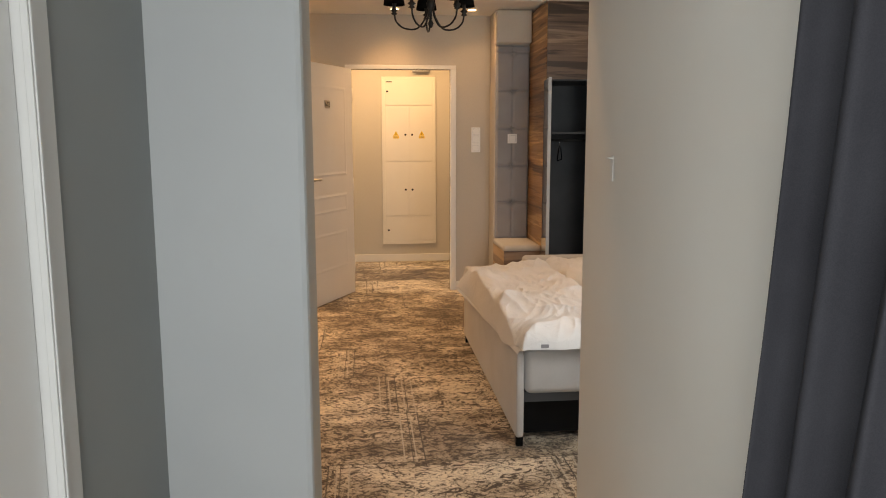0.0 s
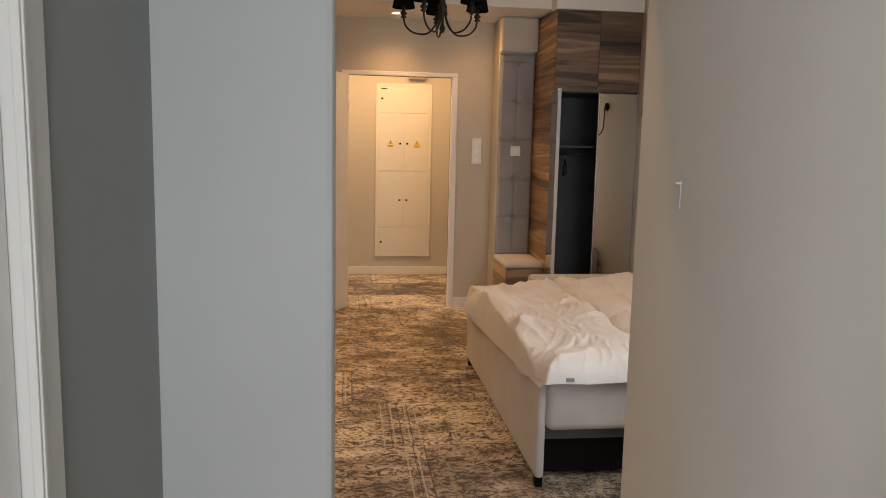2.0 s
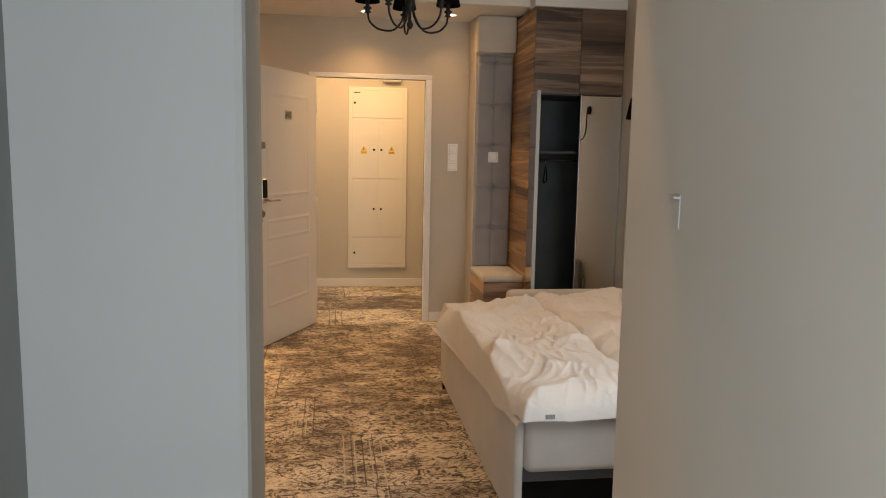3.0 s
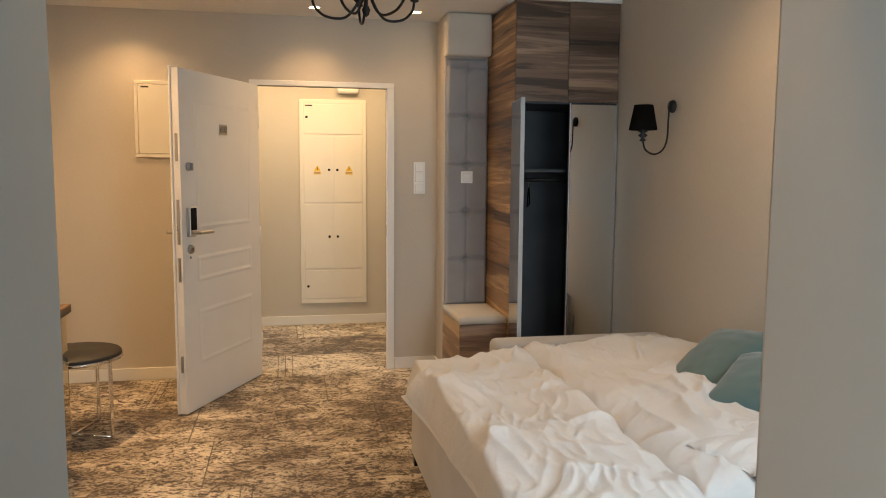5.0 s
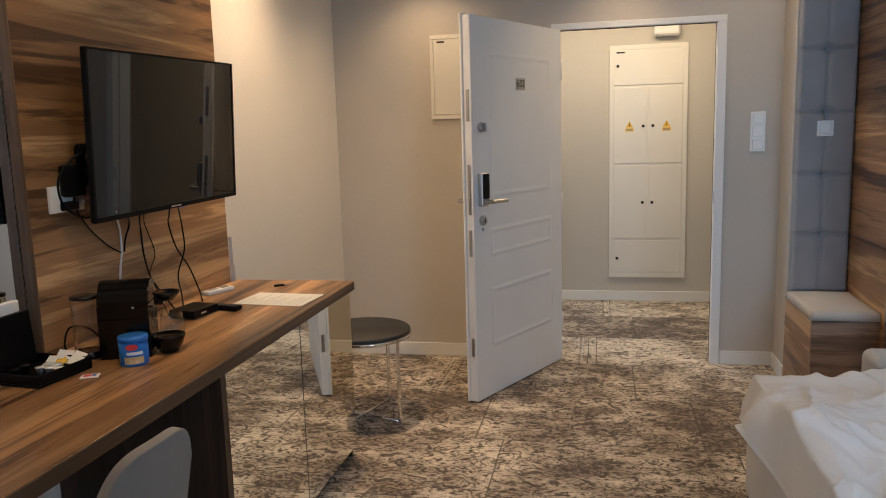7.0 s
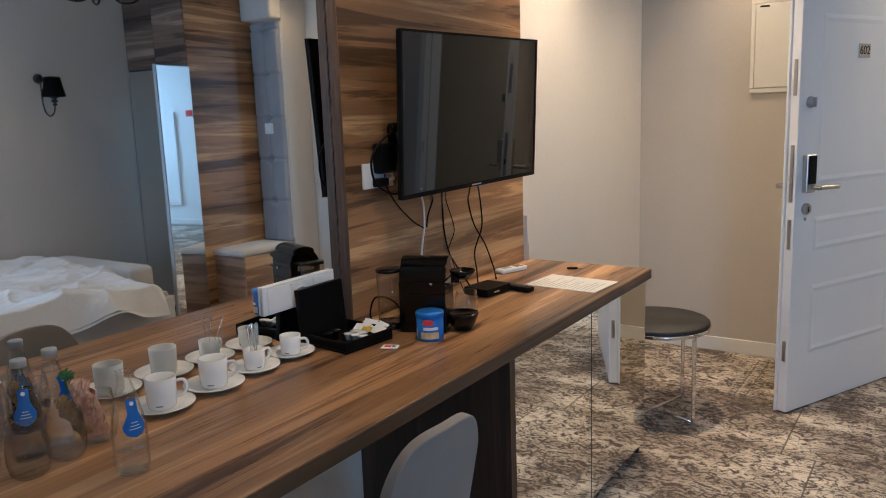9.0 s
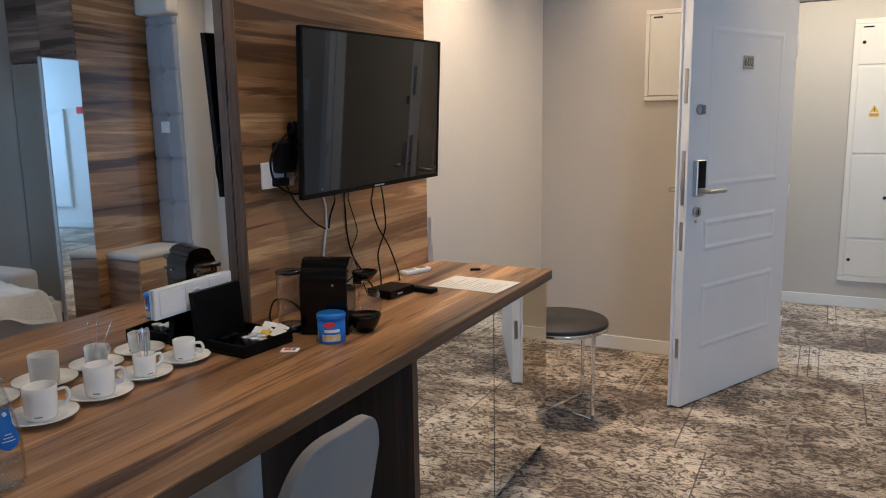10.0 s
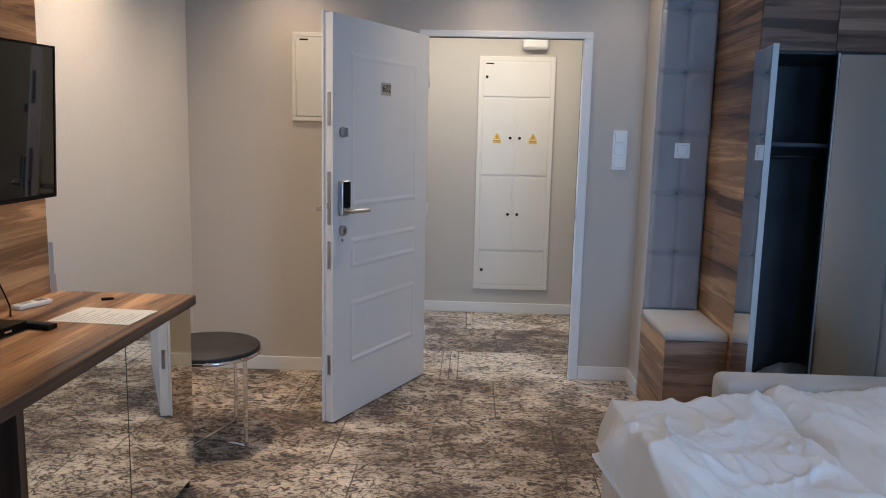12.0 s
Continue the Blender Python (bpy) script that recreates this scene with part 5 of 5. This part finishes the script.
def crumple(w, h, t, seed):
    bm = bmesh.new()
    for side in (1, -1):
        def fn(u, v):
            a, b = 2 * u - 1, 2 * v - 1
            e = max(0.0, (1 - a * a) * (1 - abs(b) ** 4)) ** 0.5
            k = noise.noise(Vector((a * 2 + seed, b * 4, side * 0.6)))
            ww = w / 2 * (1 - 0.35 * b * b + 0.25 * noise.noise(Vector((b * 3, seed, 2))))
            return Vector((a * ww + 0.006 * k, side * t / 2 * e + 0.009 * k + 0.006 * noise.noise(Vector((a * 5, b * 9 + seed, 1))), h / 2 + b * h / 2))
        sheet(fn, 18, 26, bm)
    bmesh.ops.remove_doubles(bm, verts=bm.verts, dist=0.0012)
    return bm


part("wrapper", crumple(0.055, 0.135, 0.03, 2.0), M_PEACH, snack)
part("inner_bar", crumple(0.034, 0.10, 0.02, 7.0), M_OCHRE, snack, "ochre wrapped bar").matrix_basis = pose(-0.014, -0.014, 0.012, 0, -16, 10)
part("wrapper_tip", crumple(0.030, 0.036, 0.012, 5.0), M_GREEN, snack, "green crimped wrapper end").matrix_basis = pose(-0.02, 0.006, 0.120, 0, -14, 0)

# coffee machine with its tank towards the wall
machine = thing("coffee_machine", "glossy black capsule coffee machine with a clear water tank", "coffee machine", pose(-2.079, -2.750, DZ + 0.001, 0, 0, 20))


def arched(x0, x1, half, z0, zs, z1, n=14):
    """A block along x whose section has upright sides and an arched top."""
    bm = bmesh.new()
    rows = [(-half, z0), (-half, zs)] + [(-half * math.cos(math.pi * k / n), zs + (z1 - zs) * math.sin(math.pi * k / n)) for k in range(1, n)] + [(half, zs), (half, z0)]
    ends = [[bm.verts.new((x, y, z)) for y, z in rows] for x in (x0, x1)]
    for k in range(len(rows)):
        q = (k + 1) % len(rows)
        bm.faces.new((ends[0][k], ends[0][q], ends[1][q], ends[1][k]))
    for e in ends:
        bm.faces.new(e)
    bmesh.ops.bevel(bm, geom=[e for e in bm.edges if abs(e.verts[0].co.x - e.verts[1].co.x) < 1e-6], offset=0.003, segments=2, affect="EDGES")
    return bm


part("body", boxes((-0.09, 0.055, -0.055, 0.055, 0.0, 0.1185), (-0.089, 0.054, -0.054, 0.054, 0.1186, 0.1200), (-0.09, 0.055, -0.055, 0.055, 0.1201, 0.160), bevel=0.0012), M_GLOSS, machine)
part("hood", arched(-0.088, 0.053, 0.0545, 0.1605, 0.172, 0.219), M_GLOSS, machine)
part("lever", arched(-0.086, 0.058, 0.040, 0.206, 0.210, 0.229), M_GLOSS, machine, "glossy arched lever")
part("back_badge", box(-0.0925, -0.0905, -0.03, 0.03, 0.150, 0.168, 0.0008), M_CHROME, machine, "chrome strip")
part("button", lathe([(0.004, 0), (0.004, 0.003), (0, 0.003)], 14, m=pose(0.012, -0.0553, 0.152, 90)), M_CHROME, machine, "small chrome button", True)
part("spout_arm", boxes((0.0, 0.07, -0.0575, -0.0552, 0.150, 0.157), (0.066, 0.092, -0.022, 0.022, 0.150, 0.186), bevel=0.001), M_GLOSS, machine)
part("cup_ring", lathe([(0.020, 0.160), (0.038, 0.180), (0.040, 0.186), (0.037, 0.187), (0.030, 0.180), (0.0, 0.170)], 28, m=Matrix.Translation((0.098, 0, 0))), M_GLOSS, machine, "black capsule outlet ring", True)
part("drip_tray", lathe([(0.0, 0.0), (0.026, 0.0), (0.040, 0.022), (0.050, 0.048), (0.050, 0.053), (0.046, 0.054), (0.042, 0.050), (0.0, 0.049)], 36, m=Matrix.Translation((0.094, 0, 0))), M_GLOSS, machine, "black boat-shaped drip tray", True)
TANK = Matrix.Translation((-0.136, 0, 0))
tank = part("water_tank", lathe([(0.0, 0.02), (0.040, 0.02), (0.041, 0.178), (0.039, 0.178), (0.038, 0.022), (0.0, 0.022)], 32, False, m=TANK), M_BOTTLE, machine, "clear half-full water tank", True)
part("water", lathe([(0.0, 0.024), (0.0375, 0.024), (0.0375, 0.090), (0.0, 0.090)], 28, m=TANK), M_WATER, tank, "", True)
part("tank_lid", lathe([(0.042, 0.1785), (0.042, 0.186), (0.0, 0.188)], 32, m=TANK), M_GLOSS, tank, "", True)
part("tank_foot", lathe([(0.042, 0.0), (0.042, 0.0195), (0.0, 0.0195)], 32, m=TANK), M_GLOSS, machine, "", True)
part("mains_cord", tube(smooth_path([(-0.10, 0.05, 0.02), (-0.15, 0.062, 0.07), (-0.195, 0.03, 0.085), (-0.205, 0.0, 0.04), (-0.20, 0.02, 0.004)], 8), 0.003, 8), M_BLACK, machine, "black mains cord", True)

can = thing("snack_can", "round blue snack can with red badge and nut picture", "can", pose(-2.024, -2.846, DZ + 0.001, 0, 0, -54))
part("body", lathe([(0.0, 0.0), (0.039, 0.0), (0.040, 0.003), (0.040, 0.074), (0.0, 0.074)], 36), M_BLUE, can, "", True)
part("lid", lathe([(0.041, 0.070), (0.042, 0.072), (0.042, 0.082), (0.040, 0.084), (0.0, 0.083)], 36), M_BLUE, can, "blue plastic lid", True)


def wrap_patch(a0, a1, z0, z1, r, n=12):
    return sheet(lambda u, v: Vector((math.cos(a0 + (a1 - a0) * u) * r, math.sin(a0 + (a1 - a0) * u) * r, z0 + (z1 - z0) * v)), n, 2)


part("badge", lathe([(0.0, 0.0), (0.5, 0.0), (0.5, 0.02), (0.0, 0.02)], 24, m=pose(0.0395, -0.006, 0.057, 0, 90, 0) @ Matrix.Diagonal((0.018, 0.034, 0.06, 1))), M_RED, can, "red oval badge")
part("nut_picture", wrap_patch(-0.75, 0.65, 0.008, 0.028, 0.0404), M_NUT, can, "picture of roasted nuts")
part("writing_bar", wrap_patch(-0.55, 0.6, 0.034, 0.043, 0.0404), M_PAPER, can, "white lettering band")
part("code_patch", wrap_patch(-1.45, -1.15, 0.012, 0.034, 0.0404), M_PAPER, can)

tray = thing("amenity_tray", "black tray with sugar sachets and creamers", "tray", pose(-2.228, -2.984, DZ + 0.001, 0, 0, -6))
part("base", boxes((-0.10, 0.095, -0.095, 0.095, 0.0, 0.006), bevel=0.002), M_BLACK, tray)
for r in ((-0.10, 0.095, -0.095, -0.089, 0.0065, 0.034), (-0.10, 0.095, 0.089, 0.095, 0.0065, 0.034), (-0.10, -0.094, -0.0885, 0.0885, 0.0065, 0.034), (0.089, 0.095, -0.0885, 0.0885, 0.0065, 0.034)):
    part("rim", box(*r, 0.002), M_BLACK, tray)
random.seed(4)
for k in range(5):
    cr = tagged(thing("creamer", "small white coffee creamer pot in the tray", "creamer", pose(-2.19 + 0.028 * (k % 3) - 0.03, -2.987 + 0.03 * (k // 3), DZ + 0.0075)), group="creamers in the tray")
    part("pot", lathe([(0.0, 0.0), (0.009, 0.0), (0.013, 0.018), (0.016, 0.020), (0.0, 0.021)], 16), M_PLASTIC_W, cr, "", True)
for k in range(6):
    sa = tagged(thing("sugar_sachet", "yellow and white sugar sachet in the tray", "sachet", pose(-2.205 + random.uniform(-0.03, 0.05), -2.937 + 0.006 * k, DZ + 0.012 + 0.003 * k, 32 + random.uniform(-8, 8), random.uniform(-15, 15), random.uniform(-20, 20))), group="sachets in the tray")
    part("sachet_body", box(-0.022, 0.022, 0.0, 0.032, -0.0012, 0.0012, 0.001), (M_YELLOW, M_PAPER)[min(k % 3, 1)], sa)
for k in range(2):
    bx = tagged(thing("black_capsule", "black coffee capsule in the tray", "capsule", pose(-2.265, -3.032 + 0.036 * k, DZ + 0.0075)), group="capsules in the tray")
    part("shell", lathe([(0.0, 0.0), (0.010, 0.0), (0.0145, 0.024), (0.018, 0.026), (0.0, 0.028)], 18), M_BLACK, bx, "", True)

folder = thing("menu_holder", "black upright menu holder against the mirror", "menu holder", pose(-2.318, -2.99, DZ + 0.001, 0, -5, 0))
part("cover", box(-0.008, 0.012, -0.09, 0.090, 0.0, 0.165, 0.002), M_BLACK, folder)
part("spine", box(-0.010, 0.014, 0.0905, 0.096, 0.0, 0.165, 0.002), M_BLACK, folder)

# triple socket strip on the mirror
strip = thing("socket_strip", "white triple socket frame mounted on the mirror", "wall socket", pose(XL + 0.0085, -3.035, DZ + 0.150))
part("frame", box(0, 0.010, -0.15, 0.15, -0.042, 0.042, 0.003), M_PLASTIC_W, strip)
for k in range(3):
    ins = part("insert", box(0.0102, 0.013, -0.135 + 0.094 * k, -0.053 + 0.094 * k, -0.034, 0.034, 0.002), M_PLASTIC_W, strip)
    if k == 1:
        part("socket_well", lathe([(0.021, 0.0), (0.021, 0.002), (0.017, 0.002), (0.017, -0.001), (0, -0.001)], 24, m=pose(0.0132, -0.094 + 0.094 * k, 0, 0, 90, 0)), M_PLASTIC_W, ins, "", True)
        part("pin_hole", boxes((0.0136, 0.0142, -0.012 - 0.0, -0.006, -0.003, 0.003), (0.0136, 0.0142, 0.006, 0.012, -0.003, 0.003)), M_BLACK, ins)

# sockets, plugs and cables under the television
sock = thing("wall_socket", "white double wall socket with black plugs", "wall socket", pose(PX + 0.0005, -2.674, 1.282))
part("frame", box(0, 0.010, -0.078, 0.078, -0.041, 0.041, 0.003), M_PLASTIC_W, sock)
part("power_plug", box(0.0105, 0.045, -0.040, 0.010, -0.036, -0.008, 0.006), M_BLACK, sock, "black power plug")
part("power_adapter", box(0.0105, 0.055, -0.035, 0.042, 0.006, 0.105, 0.010), M_BLACK, sock, "black power adapter")
part("aerial_plug", tube([(0.010, 0.045, -0.012), (0.035, 0.045, -0.012)], 0.008, 12), M_PLASTIC_W, sock, "", True)


def cable(label, pts, r=0.0028, mat=None):
    c = thing("cable", label, "cable", pose(0, 0, 0))
    part("cord", tube(smooth_path(pts, 8), r, 8), mat or M_BLACK, c, "", True)


CX = PX + 0.016
cable("black cable looping from the wall socket", [(PX + 0.05, -2.62, 1.325), (CX, -2.645, 1.290), (CX, -2.644, 1.244), (CX, -2.594, 1.179), (CX, -2.509, 1.111), (CX, -2.441, 1.075)], 0.0026)
cable("white aerial cable running down the wood panel", [(-2.20, -2.62, 1.235), (-2.26, -2.53, 1.20), (CX, -2.436, 1.152), (CX, -2.437, 1.081), (CX, -2.457, 0.996), (CX, -2.480, DZ + 0.005)], 0.004, M_PLASTIC_W)
cable("short dark cable joining the white aerial cable", [(-2.20, -2.565, 1.235), (-2.27, -2.455, 1.20), (CX, -2.379, 1.166), (CX, -2.410, 1.117), (CX + 0.006, -2.430, 1.076)], 0.003)
cable("black cable hanging from the television", [(-2.20, -2.481, 1.235), (-2.25, -2.42, 1.19), (CX, -2.315, 1.130), (CX, -2.309, 1.046), (CX, -2.284, 0.966), (CX, -2.248, 0.917), (-2.23, -2.27, DZ + 0.012)], 0.0032)
cable("thin black cable hanging from the television", [(-2.20, -2.46, 1.235), (-2.26, -2.38, 1.19), (CX, -2.287, 1.151), (CX, -2.240, 1.044), (CX, -2.272, 0.990), (CX, -2.277, 0.957), (-2.24, -2.31, DZ + 0.010)], 0.0019)
cable("black cable crossing to the remote controls", [(-2.20, -2.303, 1.235), (-2.26, -2.22, 1.18), (CX, -2.133, 1.133), (CX, -2.094, 1.040), (CX, -2.012, 0.947), (CX, -1.945, DZ + 0.02), (-2.25, -2.05, DZ + 0.005)], 0.003)
cable("black cable crossing to the decoder box", [(-2.20, -2.264, 1.235), (-2.26, -2.15, 1.18), (CX + 0.012, -2.060, 1.114), (CX + 0.012, -2.056, 1.026), (CX + 0.008, -2.108, 0.936), (-2.26, -2.18, 0.875), (-2.22, -2.24, DZ + 0.02)], 0.003)
cable("black cable looping out beside the television", [(-2.235, -2.62, 1.44), (-2.25, -2.72, 1.41), (-2.262, -2.785, 1.345), (-2.258, -2.775, 1.265), (-2.245, -2.70, 1.225), (-2.235, -2.64, 1.245)], 0.0035)
cable("dark cable bunch coiled behind the television", [(PX + 0.03 + 0.012 * math.sin(a * 1.7), -2.60 + 0.045 * math.cos(a * 0.7) * (0.6 + 0.4 * math.sin(a * 0.31)), 1.38 + 0.065 * math.sin(a * 0.7 + 0.3 * math.sin(a * 0.23))) for a in range(60)], 0.005)

decoder = thing("decoder_box", "flat black decoder box on the desk", "decoder", pose(-2.165, -2.265, DZ + 0.001, 0, 0, -8))
part("case", box(-0.055, 0.055, -0.07, 0.07, 0.002, 0.030, 0.003), M_BLACK, decoder)
part("maker_mark", box(0.0552, 0.0556, -0.03, 0.0, 0.012, 0.018), M_ALU, decoder)
part("foot", boxes((-0.05, 0.05, -0.065, 0.065, 0.0, 0.0018)), M_INSIDE, decoder)
remote = thing("remote_control", "long black remote control on the desk", "remote control", pose(-2.108, -2.172, DZ + 0.001, 0, 0, -10))
part("case", box(-0.085, 0.085, -0.022, 0.022, 0.0, 0.018, 0.006, 3), M_BLACK, remote, "", True)
for k in range(8):
    part("key", box(-0.07 + 0.017 * k, -0.06 + 0.017 * k, -0.012, 0.012, 0.0182, 0.0195), M_INSIDE, remote)
ac = thing("remote_control", "small white air conditioning remote", "remote control", pose(-2.27, -1.885, DZ + 0.001, 0, 0, 70))
part("case", box(-0.07, 0.07, -0.024, 0.024, 0.0, 0.018, 0.005, 3), M_PLASTIC_W, ac, "", True)
part("display", box(0.015, 0.055, -0.015, 0.015, 0.0182, 0.019), M_INK, ac, "grey display")
part("key", box(-0.05, -0.005, -0.012, 0.012, 0.0182, 0.0192), M_EDGE, ac)
paper = thing("paper_sheet", "white printed information sheet on the desk", "paper", pose(-1.95, -1.99, DZ + 0.0008, 0, 0, -4))
part("page", box(-0.145, 0.145, -0.105, 0.105, 0.0, 0.0012), M_PAPER, paper)
random.seed(9)
for k in range(15):
    part("print_line", box(-0.125 + 0.017 * k, -0.120 + 0.017 * k, -0.09, 0.03 + random.uniform(-0.06, 0.055), 0.0014, 0.0016), M_INK_PALE, paper)
pendant = thing("key_fob", "small dark key fob on the desk", "key fob", pose(-2.06, -1.74, DZ + 0.001, 0, 0, 30))
part("tag", box(-0.022, 0.022, -0.009, 0.009, 0.0, 0.008, 0.003), M_BLACK, pendant)
part("ring", tube([(0.03 + 0.01 * math.cos(a), 0.01 * math.sin(a), 0.002) for a in [k * math.pi / 8 for k in range(16)]], 0.0012, 6, closed=True), M_CHROME, pendant, "", True)
card = thing("tea_bag", "flat red and blue tea sachet on the desk", "sachet", pose(-2.077, -2.975, DZ + 0.001, 0, 0, 24))
part("envelope", box(-0.024, 0.024, -0.017, 0.017, 0.0, 0.003, 0.001), M_PAPER, card)
part("print_patch", box(-0.016, 0.004, -0.009, 0.009, 0.0032, 0.0036), M_RED, card, "red printed patch")
part("print_patch", box(0.006, 0.016, -0.009, 0.009, 0.0032, 0.0036), M_BLUE, card, "blue printed patch")
leaflet = thing("leaflet_stand", "pale leaflet leaning on the panel edge", "leaflet", pose(-2.322, -1.6435, DZ + 0.001, 0, 0, 0))
part("sheet", boxes((-0.012, 0.012, 0.0, 0.0015, 0.0, 0.075), (-0.012, 0.004, 0.002, 0.0035, 0.07, 0.20)), M_PAPER, leaflet)

# ---- in the wardrobe ----


def hanger(x, turn):
    h = tagged(thing("coat_hanger", "dark plastic coat hanger on the wardrobe rail", "hanger", pose(x, -0.60, 1.40, 0, 0, turn)), group="hangers on the rail")
    part("hook", tube(smooth_path([(0, 0.0, -0.05), (0, 0.0, -0.012), (0.014, 0, 0.006), (0.006, 0, 0.022), (-0.012, 0, 0.016)], 6), 0.002, 8), M_CHROME, h, "", True)
    part("arms", tube(smooth_path([(-0.19, 0, -0.16), (-0.10, 0, -0.085), (0, 0, -0.05), (0.10, 0, -0.085), (0.19, 0, -0.16)], 6) + [Vector((0.19, 0, -0.17)), Vector((-0.19, 0, -0.17))], 0.005, 8), M_BLACK, h, "", True)


hanger(0.70, 78)
hanger(0.82, 70)
bag = thing("laundry_bag", "folded grey bag in the wardrobe", "bag", pose(1.05, -0.55, 0.08))
part("cloth", pillow_mesh(0.30, 0.22, 0.22, 6.0, 0.1, 16, 0.03), M_SOFA, bag, "", True).matrix_basis = pose(0, 0, 0.11)
